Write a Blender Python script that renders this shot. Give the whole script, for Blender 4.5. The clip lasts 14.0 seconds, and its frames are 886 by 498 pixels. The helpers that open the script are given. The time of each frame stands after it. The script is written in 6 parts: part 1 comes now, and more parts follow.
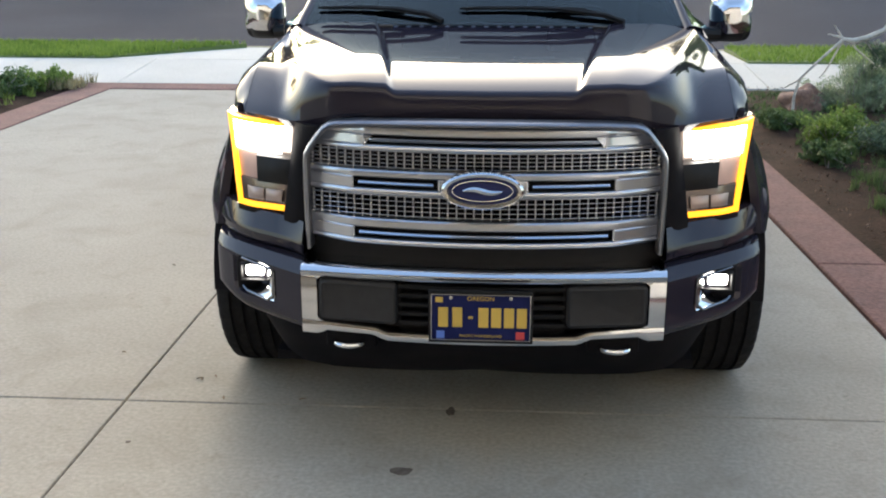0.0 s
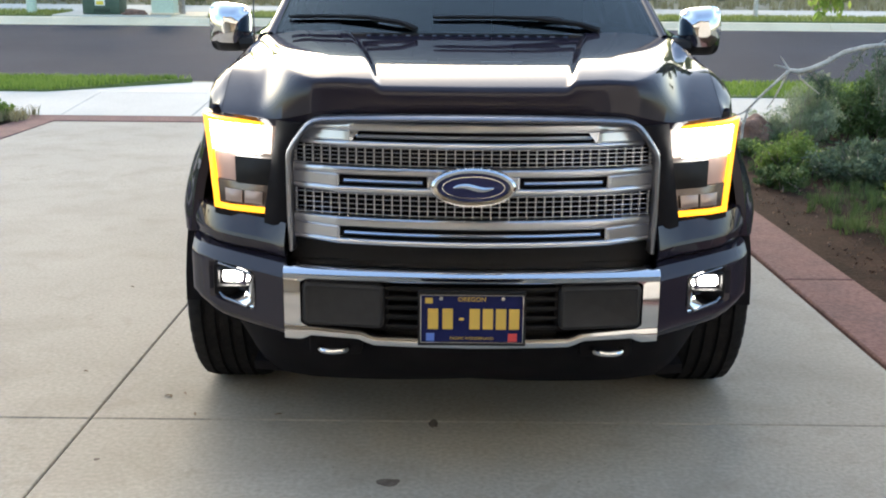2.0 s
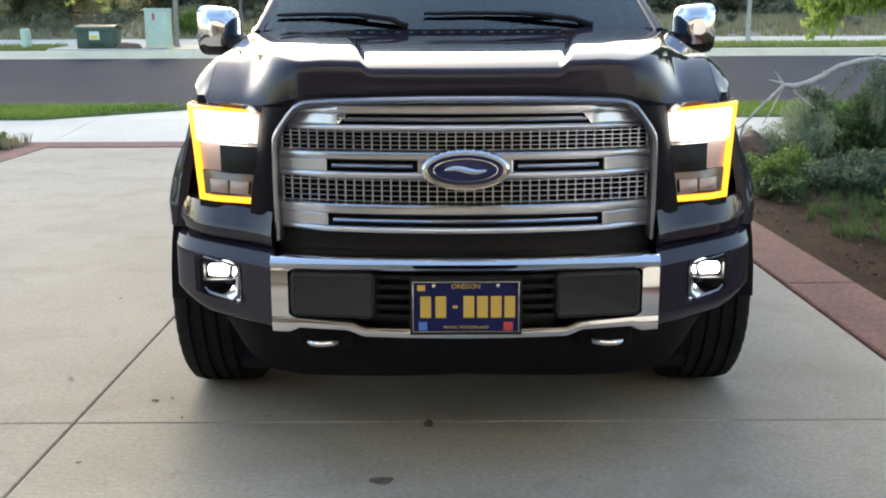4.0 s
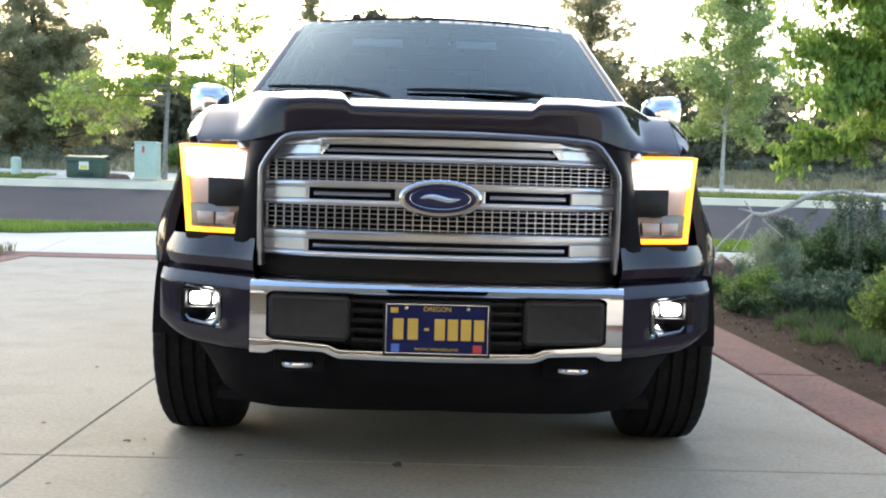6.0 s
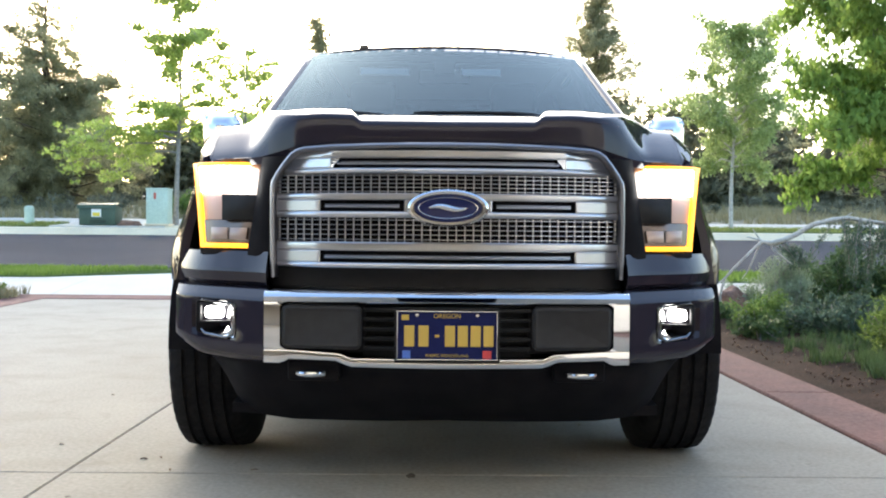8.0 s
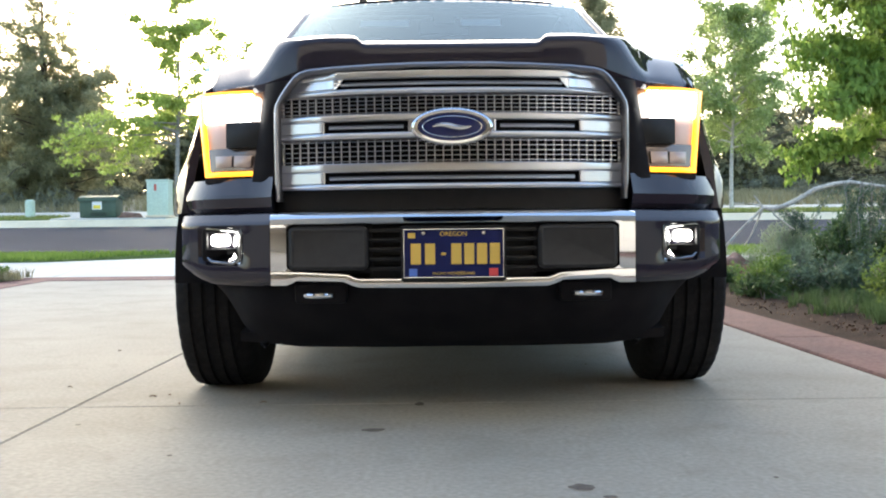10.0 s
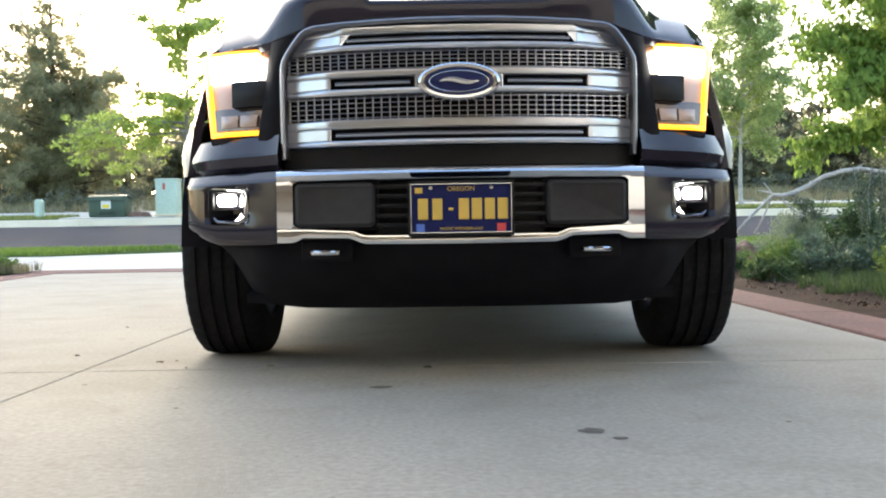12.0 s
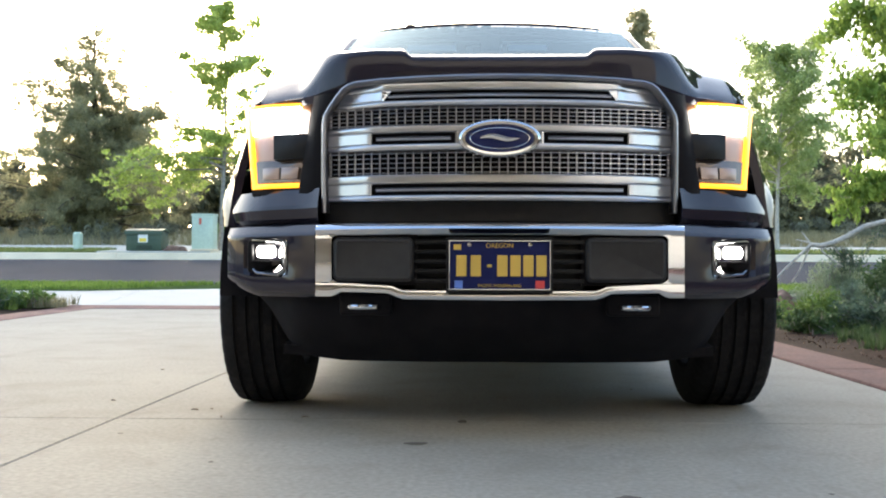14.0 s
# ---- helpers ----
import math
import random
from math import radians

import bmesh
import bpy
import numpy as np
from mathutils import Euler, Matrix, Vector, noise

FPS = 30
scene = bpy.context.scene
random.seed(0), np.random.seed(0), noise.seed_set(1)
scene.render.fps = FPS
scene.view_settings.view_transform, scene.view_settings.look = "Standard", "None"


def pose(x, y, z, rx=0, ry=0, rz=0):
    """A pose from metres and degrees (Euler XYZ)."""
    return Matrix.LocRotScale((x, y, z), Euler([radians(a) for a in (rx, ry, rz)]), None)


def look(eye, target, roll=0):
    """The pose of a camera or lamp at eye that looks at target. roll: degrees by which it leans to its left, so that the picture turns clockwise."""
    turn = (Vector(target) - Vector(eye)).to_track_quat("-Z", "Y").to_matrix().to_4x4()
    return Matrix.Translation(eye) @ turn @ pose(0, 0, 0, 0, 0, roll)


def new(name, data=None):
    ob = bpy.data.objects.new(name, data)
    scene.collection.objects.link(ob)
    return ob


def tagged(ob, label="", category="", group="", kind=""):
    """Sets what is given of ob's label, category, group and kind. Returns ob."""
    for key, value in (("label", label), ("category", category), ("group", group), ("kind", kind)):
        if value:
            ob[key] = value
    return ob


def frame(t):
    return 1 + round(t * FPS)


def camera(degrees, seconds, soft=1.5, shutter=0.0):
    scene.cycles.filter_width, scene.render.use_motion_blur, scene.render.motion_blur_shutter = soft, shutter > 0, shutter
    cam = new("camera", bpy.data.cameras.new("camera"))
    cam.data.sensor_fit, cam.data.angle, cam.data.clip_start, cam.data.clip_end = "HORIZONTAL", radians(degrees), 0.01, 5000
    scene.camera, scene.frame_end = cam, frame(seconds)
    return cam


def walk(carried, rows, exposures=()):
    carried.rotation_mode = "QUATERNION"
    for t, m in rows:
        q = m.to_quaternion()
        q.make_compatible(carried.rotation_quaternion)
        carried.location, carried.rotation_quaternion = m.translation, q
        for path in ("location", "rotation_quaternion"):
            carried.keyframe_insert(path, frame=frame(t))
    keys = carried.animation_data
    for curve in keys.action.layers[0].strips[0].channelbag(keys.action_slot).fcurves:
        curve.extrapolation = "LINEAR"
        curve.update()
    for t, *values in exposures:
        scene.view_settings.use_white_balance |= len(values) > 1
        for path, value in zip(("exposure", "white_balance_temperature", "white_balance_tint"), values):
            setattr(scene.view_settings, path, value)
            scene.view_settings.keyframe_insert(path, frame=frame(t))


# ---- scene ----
cam = camera(46.0, 14.0, soft=2.0)
PATH = [
    (0, (0.072, -2.926, 1.579), (-0.049, -1.007, 1.026), 0.1),
    (0.5, (-0.013, -3.206, 1.575), (-0.04, -1.255, 1.134), 0.4),
    (1, (-0.047, -3.268, 1.568), (-0.045, -1.318, 1.124), 0.4),
    (1.5, (-0.052, -3.082, 1.468), (-0.06, -1.135, 1.01), 0.5),
    (2, (-0.076, -2.875, 1.429), (-0.082, -0.931, 0.958), 0.5),
    (2.2, (-0.084, -2.776, 1.403), (-0.09, -0.833, 0.931), 0.6),
    (4.3, (-0.06, -2.826, 1.252), (-0.058, -0.862, 0.874), -0.4),
    (4.5, (-0.064, -2.913, 1.232), (-0.052, -0.945, 0.877), -0.2),
    (5, (-0.068, -2.984, 1.123), (-0.038, -1.003, 0.847), 0.5),
    (5.5, (-0.059, -2.976, 0.994), (-0.019, -0.985, 0.813), 1.0),
    (6, (-0.043, -2.998, 0.935), (-0.007, -1.001, 0.818), 1.6),
    (6.5, (-0.034, -3.024, 0.889), (-0.001, -1.025, 0.823), 2.0),
    (7, (-0.038, -3.052, 0.868), (-0.011, -1.052, 0.829), 1.8),
    (7.5, (-0.036, -3.07, 0.863), (-0.016, -1.07, 0.831), 1.0),
    (8, (-0.036, -3.072, 0.831), (-0.022, -1.073, 0.799), 0.5),
    (8.5, (-0.04, -3.068, 0.75), (-0.027, -1.068, 0.718), -0.1),
    (9, (-0.039, -3.079, 0.706), (-0.031, -1.08, 0.664), -0.5),
    (9.2, (-0.049, -3.079, 0.682), (-0.037, -1.08, 0.637), -0.6),
    (11.5, (-0.051, -3.088, 0.5), (-0.041, -1.088, 0.468), -0.7),
    (12, (-0.049, -3.06, 0.461), (-0.053, -1.06, 0.426), -0.9),
    (12.5, (-0.054, -3.019, 0.431), (-0.072, -1.02, 0.39), -1.4),
    (13, (-0.048, -3.005, 0.415), (-0.086, -1.006, 0.366), -0.8),
    (13.5, (-0.062, -3.027, 0.435), (-0.113, -1.028, 0.407), -0.4),
    (14, (-0.065, -3.056, 0.517), (-0.131, -1.057, 0.554), 0.2),
]
walk(cam, [(t, look(eye, target, roll)) for t, eye, target, roll in PATH],
     exposures=[(0.0, 2.26, 6420, 8), (2.0, 2.42, 6400, 8), (4.5, 2.34, 6400, 8), (7.0, 2.58, 6100, 8), (9.0, 2.58, 6170, 8), (12.5, 2.60, 6400, 8), (14.0, 2.44, 6270, 8)])

# ---- world and light ----
world = bpy.data.worlds.new("evening_sky")
scene.world = world
world.use_nodes = True
wn = world.node_tree.nodes
wn.clear()
sky = wn.new("ShaderNodeTexSky")
sky.sky_type = 'NISHITA'
sky.sun_disc = False
sky.sun_elevation = radians(16)
sky.sun_rotation = radians(-13)
sky.air_density = 1.0
sky.dust_density = 2.6
sky.ozone_density = 1.0
bg = wn.new("ShaderNodeBackground")
bg.inputs["Strength"].default_value = 0.15
wo = wn.new("ShaderNodeOutputWorld")
world.node_tree.links.new(sky.outputs[0], bg.inputs[0])
world.node_tree.links.new(bg.outputs[0], wo.inputs[0])
sun_data = bpy.data.lights.new("sun", 'SUN')
sun_data.energy = 0.2
sun_data.angle = radians(16)
sun_data.color = (1.0, 0.93, 0.82)
sun = new("sun", sun_data)
sun.matrix_world = look((-25 * math.sin(radians(13)), 25 * math.cos(radians(13)), 25 * math.tan(radians(16)) + 2), (0, 0, 2))

# ---- materials ----
MATS = {}


def mat(name, color, rough=0.6, metal=0.0, color2=None, scale=8.0, detail=4.0, bump=0.0, bump_scale=60.0,
        coat=0.0, spec=0.5, emit=None, strength=0.0, contrast=(0.35, 0.65), vary=0.0, fine=None, fine_amount=0.25):
    """A procedural material: two colours mixed by coarse noise, fine grain, bump and per-piece variation."""
    m = bpy.data.materials.new(name)
    m.use_nodes = True
    nt = m.node_tree
    n, l = nt.nodes, nt.links
    b = n["Principled BSDF"]
    b.inputs["Roughness"].default_value = rough
    b.inputs["Metallic"].default_value = metal
    b.inputs["Coat Weight"].default_value = coat
    b.inputs["Coat Roughness"].default_value = 0.03
    b.inputs["Specular IOR Level"].default_value = spec
    b.inputs["Base Color"].default_value = (*color, 1)
    tc = n.new("ShaderNodeTexCoord")
    out = None
    if color2:
        t = n.new("ShaderNodeTexNoise")
        t.inputs["Scale"].default_value = scale
        t.inputs["Detail"].default_value = detail
        l.new(tc.outputs["Object"], t.inputs["Vector"])
        r = n.new("ShaderNodeMapRange")
        r.inputs["From Min"].default_value, r.inputs["From Max"].default_value = contrast
        l.new(t.outputs["Fac"], r.inputs["Value"])
        x = n.new("ShaderNodeMix")
        x.data_type = 'RGBA'
        x.inputs["A"].default_value = (*color, 1)
        x.inputs["B"].default_value = (*color2, 1)
        l.new(r.outputs["Result"], x.inputs["Factor"])
        out = x.outputs["Result"]
    if fine:
        t2 = n.new("ShaderNodeTexNoise")
        t2.inputs["Scale"].default_value = fine
        t2.inputs["Detail"].default_value = 6
        l.new(tc.outputs["Object"], t2.inputs["Vector"])
        r2 = n.new("ShaderNodeMapRange")
        r2.inputs["From Min"].default_value, r2.inputs["From Max"].default_value = 0.3, 0.7
        r2.inputs["To Min"].default_value, r2.inputs["To Max"].default_value = 1 - fine_amount, 1 + fine_amount
        l.new(t2.outputs["Fac"], r2.inputs["Value"])
        x2 = n.new("ShaderNodeMix")
        x2.data_type, x2.blend_type = 'RGBA', 'MULTIPLY'
        x2.inputs["Factor"].default_value = 1
        if out:
            l.new(out, x2.inputs["A"])
        else:
            x2.inputs["A"].default_value = (*color, 1)
        l.new(r2.outputs["Result"], x2.inputs["B"])
        out = x2.outputs["Result"]
    if vary:
        oi = n.new("ShaderNodeObjectInfo")
        ge = n.new("ShaderNodeNewGeometry")
        ad = n.new("ShaderNodeMath")
        ad.operation = 'ADD'
        l.new(oi.outputs["Random"], ad.inputs[0])
        l.new(ge.outputs["Random Per Island"], ad.inputs[1])
        fr = n.new("ShaderNodeMath")
        fr.operation = 'FRACT'
        l.new(ad.outputs[0], fr.inputs[0])
        r3 = n.new("ShaderNodeMapRange")
        r3.inputs["To Min"].default_value, r3.inputs["To Max"].default_value = 1 - vary, 1 + vary
        l.new(fr.outputs[0], r3.inputs["Value"])
        x3 = n.new("ShaderNodeMix")
        x3.data_type, x3.blend_type = 'RGBA', 'MULTIPLY'
        x3.inputs["Factor"].default_value = 1
        if out:
            l.new(out, x3.inputs["A"])
        else:
            x3.inputs["A"].default_value = (*color, 1)
        l.new(r3.outputs["Result"], x3.inputs["B"])
        out = x3.outputs["Result"]
    if out:
        l.new(out, b.inputs["Base Color"])
    if bump:
        t3 = n.new("ShaderNodeTexNoise")
        t3.inputs["Scale"].default_value = bump_scale
        t3.inputs["Detail"].default_value = 5
        l.new(tc.outputs["Object"], t3.inputs["Vector"])
        bp = n.new("ShaderNodeBump")
        bp.inputs["Strength"].default_value = bump
        bp.inputs["Distance"].default_value = 0.01
        l.new(t3.outputs["Fac"], bp.inputs["Height"])
        l.new(bp.outputs["Normal"], b.inputs["Normal"])
    if emit:
        b.inputs["Emission Color"].default_value = (*emit, 1)
        b.inputs["Emission Strength"].default_value = strength
    MATS[name] = m
    return m


def leaf_mat(name, color, color2, trans=0.35, vary=0.35):
    """Leaves: diffuse and translucent, varied leaf by leaf and in larger patches."""
    m = bpy.data.materials.new(name)
    m.use_nodes = True
    n, l = m.node_tree.nodes, m.node_tree.links
    n.clear()
    tc = n.new("ShaderNodeTexCoord")
    t = n.new("ShaderNodeTexNoise")
    t.inputs["Scale"].default_value = 1.6
    l.new(tc.outputs["Object"], t.inputs["Vector"])
    ge = n.new("ShaderNodeNewGeometry")
    ad = n.new("ShaderNodeMath")
    ad.operation = 'MULTIPLY_ADD'
    ad.inputs[1].default_value = vary * 1.6
    l.new(ge.outputs["Random Per Island"], ad.inputs[0])
    l.new(t.outputs["Fac"], ad.inputs[2])
    r = n.new("ShaderNodeMapRange")
    r.inputs["From Min"].default_value, r.inputs["From Max"].default_value = 0.4, 1.0
    l.new(ad.outputs[0], r.inputs["Value"])
    x = n.new("ShaderNodeMix")
    x.data_type = 'RGBA'
    x.inputs["A"].default_value = (*color, 1)
    x.inputs["B"].default_value = (*color2, 1)
    l.new(r.outputs["Result"], x.inputs["Factor"])
    d = n.new("ShaderNodeBsdfPrincipled")
    d.inputs["Roughness"].default_value = 0.65
    d.inputs["Specular IOR Level"].default_value = 0.2
    tr = n.new("ShaderNodeBsdfTranslucent")
    mx = n.new("ShaderNodeMixShader")
    mx.inputs[0].default_value = trans
    l.new(x.outputs["Result"], d.inputs["Base Color"])
    l.new(x.outputs["Result"], tr.inputs["Color"])
    l.new(d.outputs[0], mx.inputs[1])
    l.new(tr.outputs[0], mx.inputs[2])
    o = n.new("ShaderNodeOutputMaterial")
    l.new(mx.outputs[0], o.inputs[0])
    MATS[name] = m
    return m


def glass_mat(name, tint, gloss=0.9, ior=1.55):
    m = bpy.data.materials.new(name)
    m.use_nodes = True
    n, l = m.node_tree.nodes, m.node_tree.links
    n.clear()
    tr = n.new("ShaderNodeBsdfTransparent")
    tr.inputs[0].default_value = (*tint, 1)
    gl = n.new("ShaderNodeBsdfGlossy")
    gl.inputs["Roughness"].default_value = 0.02
    gl.inputs["Color"].default_value = (gloss * 0.68, gloss * 0.88, gloss, 1)
    fr = n.new("ShaderNodeFresnel")
    fr.inputs[0].default_value = ior
    mx = n.new("ShaderNodeMixShader")
    l.new(fr.outputs[0], mx.inputs[0])
    l.new(tr.outputs[0], mx.inputs[1])
    l.new(gl.outputs[0], mx.inputs[2])
    o = n.new("ShaderNodeOutputMaterial")
    l.new(mx.outputs[0], o.inputs[0])
    MATS[name] = m
    return m



def concrete_mat(name, light, dark, stain):
    """Weathered slab concrete: broad tone, blotchy stains, dark specks, fine grain and relief."""
    m = mat(name, light, 0.9, spec=0.12, color2=dark, scale=0.8, detail=7, bump=0.25, bump_scale=180, fine=60, fine_amount=0.14, vary=0.012)
    n, l = m.node_tree.nodes, m.node_tree.links
    b = n["Principled BSDF"]
    src = b.inputs["Base Color"].links[0].from_socket
    tc = n.new("ShaderNodeTexCoord")
    for scale, detail, lo, hi, amount in ((2.3, 9, 0.50, 0.74, 0.34), (7.0, 6, 0.57, 0.72, 0.26), (38.0, 3, 0.69, 0.73, 0.55)):
        t = n.new("ShaderNodeTexNoise")
        t.inputs["Scale"].default_value = scale
        t.inputs["Detail"].default_value = detail
        t.inputs["Distortion"].default_value = 0.6
        l.new(tc.outputs["Object"], t.inputs["Vector"])
        r = n.new("ShaderNodeMapRange")
        r.inputs["From Min"].default_value, r.inputs["From Max"].default_value = lo, hi
        r.inputs["To Max"].default_value = amount
        l.new(t.outputs["Fac"], r.inputs["Value"])
        x = n.new("ShaderNodeMix")
        x.data_type = 'RGBA'
        x.inputs["B"].default_value = (*stain, 1)
        l.new(src, x.inputs["A"])
        l.new(r.outputs["Result"], x.inputs["Factor"])
        src = x.outputs["Result"]
    l.new(src, b.inputs["Base Color"])


concrete_mat("concrete", (0.345, 0.317, 0.268), (0.300, 0.275, 0.232), (0.195, 0.172, 0.138))
mat("sidewalk_concrete", (0.60, 0.55, 0.475), 0.9, spec=0.10, color2=(0.53, 0.485, 0.415), scale=0.8, bump=0.2, bump_scale=150, fine=60, fine_amount=0.1, vary=0.05)
mat("kerb_concrete", (0.76, 0.63, 0.45), 0.9, spec=0.08, color2=(0.68, 0.56, 0.40), scale=1.5, bump=0.2, fine=50, fine_amount=0.12, vary=0.05)
mat("paver", (0.205, 0.112, 0.095), 0.9, spec=0.12, color2=(0.155, 0.092, 0.082), scale=3.0, detail=6, bump=0.5, bump_scale=60, fine=45, fine_amount=0.25, vary=0.1)
mat("joint_dirt", (0.10, 0.085, 0.07), 0.95, color2=(0.06, 0.05, 0.045), scale=12, bump=0.4)
mat("asphalt", (0.040, 0.043, 0.056), 0.9, spec=0.12, color2=(0.033, 0.036, 0.047), scale=0.5, bump=0.5, bump_scale=220, fine=140, fine_amount=0.3)
mat("soil", (0.022, 0.013, 0.009), 0.95, spec=0.06, color2=(0.045, 0.026, 0.018), scale=5, detail=8, bump=0.9, bump_scale=35, fine=60, fine_amount=0.45)
mat("mulch", (0.085, 0.05, 0.034), 0.9, spec=0.1, color2=(0.24, 0.17, 0.125), scale=30, vary=0.4)
mat("dry_leaf", (0.13, 0.085, 0.05), 0.8, color2=(0.20, 0.14, 0.08), scale=60)
mat("scrub_ground", (0.30, 0.25, 0.17), 0.95, color2=(0.19, 0.18, 0.10), scale=0.9, detail=8, bump=0.8, bump_scale=20, fine=14, fine_amount=0.4)
mat("lawn_soil", (0.09, 0.12, 0.03), 0.95, color2=(0.12, 0.15, 0.04), scale=3, bump=0.6, bump_scale=60, fine=40, fine_amount=0.3)
mat("stain", (0.075, 0.058, 0.045), 0.9, color2=(0.13, 0.105, 0.083), scale=40)
mat("paint", (0.020, 0.018, 0.028), 0.3, coat=0.6, spec=0.0, color2=(0.024, 0.0215, 0.033), scale=900)
mat("satin_silver", (0.58, 0.60, 0.655), 0.28, metal=1.0, color2=(0.54, 0.56, 0.61), scale=14, bump=0.02, bump_scale=300)
mat("chrome", (0.74, 0.74, 0.75), 0.10, metal=1.0, color2=(0.70, 0.70, 0.72), scale=6)
mat("dark_chrome", (0.20, 0.20, 0.21), 0.22, metal=1.0)
mat("black_plastic", (0.010, 0.010, 0.0115), 0.5, bump=0.08, bump_scale=500, color2=(0.013, 0.013, 0.0145), scale=30, spec=0.2)
mat("under_black", (0.010, 0.0095, 0.0115), 0.7, color2=(0.014, 0.013, 0.015), scale=12, spec=0.05)
mat("gloss_black", (0.008, 0.008, 0.009), 0.12, coat=0.6)
mat("mesh_silver", (0.52, 0.54, 0.60), 0.35, metal=1.0)
mat("frame_silver", (0.29, 0.29, 0.315), 0.42, metal=1.0, color2=(0.26, 0.26, 0.285), scale=14)
mat("bright_silver", (0.62, 0.66, 0.75), 0.2, metal=1.0)
# weak emission stands in for main lamp light spilling into this lens
mat("rosy_lens", (0.40, 0.27, 0.23), 0.25, emit=(1.0, 0.70, 0.62), strength=0.025)
mat("rubber", (0.014, 0.0135, 0.0145), 0.85, spec=0.08, color2=(0.019, 0.018, 0.0185), scale=9, bump=0.3, bump_scale=120, fine=60, fine_amount=0.2)
mat("rim_metal", (0.55, 0.55, 0.56), 0.25, metal=1.0)
mat("amber_light", (0.5, 0.2, 0.02), 0.3, emit=(1.0, 0.36, 0.012), strength=0.56)
mat("headlight_on", (1, 1, 1), 0.3, emit=(1.0, 0.95, 0.86), strength=4.0)
mat("projector_on", (1, 1, 1), 0.2, emit=(1.0, 0.96, 0.9), strength=3.0)
mat("fog_on", (1, 1, 1), 0.2, emit=(1.0, 0.93, 0.84), strength=6.0)
mat("reflector", (0.42, 0.33, 0.30), 0.3, metal=0.35)
mat("pad_plastic", (0.024, 0.024, 0.027), 0.55, bump=0.1, bump_scale=500, color2=(0.029, 0.029, 0.032), scale=30, spec=0.3)
mat("lens_smoke", (0.16, 0.13, 0.12), 0.12, metal=0.6)
mat("plate_blue", (0.007, 0.011, 0.075), 0.6, color2=(0.009, 0.014, 0.09), scale=30, spec=0.2)
mat("plate_yellow", (0.62, 0.44, 0.11), 0.6, spec=0.2)
mat("sticker_blue", (0.10, 0.20, 0.65), 0.5)
mat("sticker_red", (0.55, 0.06, 0.07), 0.5)
mat("badge_blue", (0.010, 0.016, 0.085), 0.3, coat=0.4, spec=0.2)
mat("visor_cloth", (0.80, 0.80, 0.78), 0.8, fine=200, fine_amount=0.06)
mat("seat_leather", (0.014, 0.013, 0.013), 0.95, spec=0.0, color2=(0.018, 0.016, 0.016), scale=20)
mat("dash", (0.014, 0.014, 0.015), 0.95, spec=0.0)
mat("headliner", (0.10, 0.098, 0.092), 0.95, spec=0.0, fine=200, fine_amount=0.1)
mat("box_green", (0.035, 0.065, 0.038), 0.55, color2=(0.05, 0.08, 0.048), scale=4, fine=30, fine_amount=0.15)
mat("box_pale", (0.50, 0.58, 0.46), 0.6, color2=(0.45, 0.53, 0.42), scale=3, fine=25, fine_amount=0.1)
mat("label_yellow", (0.75, 0.55, 0.05), 0.5)
mat("label_white", (0.75, 0.75, 0.72), 0.5)
mat("label_red", (0.5, 0.08, 0.05), 0.5)
mat("bark_dark", (0.075, 0.055, 0.042), 0.95, color2=(0.12, 0.09, 0.07), scale=9, bump=1.0, bump_scale=25, fine=40, fine_amount=0.35)
mat("bark_pale", (0.52, 0.47, 0.40), 0.9, color2=(0.38, 0.34, 0.29), scale=9, bump=0.7, bump_scale=30, fine=40, fine_amount=0.25)
mat("bark_grey", (0.30, 0.27, 0.24), 0.9, color2=(0.20, 0.18, 0.16), scale=14, bump=0.8, bump_scale=40)
mat("boulder_stone", (0.21, 0.115, 0.08), 0.9, color2=(0.14, 0.085, 0.065), scale=7, bump=0.9, bump_scale=18, fine=35, fine_amount=0.3)
mat("house_stucco", (0.42, 0.42, 0.415), 0.9, color2=(0.38, 0.38, 0.375), scale=2, bump=0.4, bump_scale=120)
mat("garage_paint", (0.72, 0.705, 0.68), 0.7, color2=(0.67, 0.655, 0.63), scale=3)
mat("roof_dark", (0.07, 0.06, 0.055), 0.9, color2=(0.10, 0.085, 0.075), scale=8, bump=0.6)
leaf_mat("leaf_bright", (0.13, 0.215, 0.04), (0.31, 0.41, 0.095), 0.55)
leaf_mat("leaf_lime", (0.27, 0.35, 0.065), (0.50, 0.58, 0.17), 0.6)
leaf_mat("leaf_soft", (0.24, 0.30, 0.10), (0.44, 0.51, 0.20), 0.6)
leaf_mat("leaf_pine", (0.22, 0.215, 0.125), (0.44, 0.41, 0.23), 0.68)
leaf_mat("leaf_wood", (0.085, 0.088, 0.055), (0.17, 0.16, 0.09), 0.35)
leaf_mat("leaf_sage", (0.20, 0.25, 0.15), (0.36, 0.41, 0.26), 0.3)
leaf_mat("leaf_juniper", (0.042, 0.078, 0.03), (0.11, 0.165, 0.06), 0.3)
leaf_mat("leaf_yellowgreen", (0.085, 0.145, 0.03), (0.20, 0.275, 0.07), 0.4)
leaf_mat("leaf_cedar", (0.055, 0.085, 0.055), (0.115, 0.16, 0.095), 0.25)
leaf_mat("grass_blade", (0.10, 0.17, 0.025), (0.21, 0.29, 0.06), 0.4)
leaf_mat("verge_blade", (0.17, 0.20, 0.045), (0.31, 0.33, 0.11), 0.4)
leaf_mat("dry_grass", (0.20, 0.17, 0.09), (0.34, 0.30, 0.17), 0.3)
leaf_mat("sagebrush", (0.10, 0.105, 0.075), (0.19, 0.19, 0.13), 0.25)
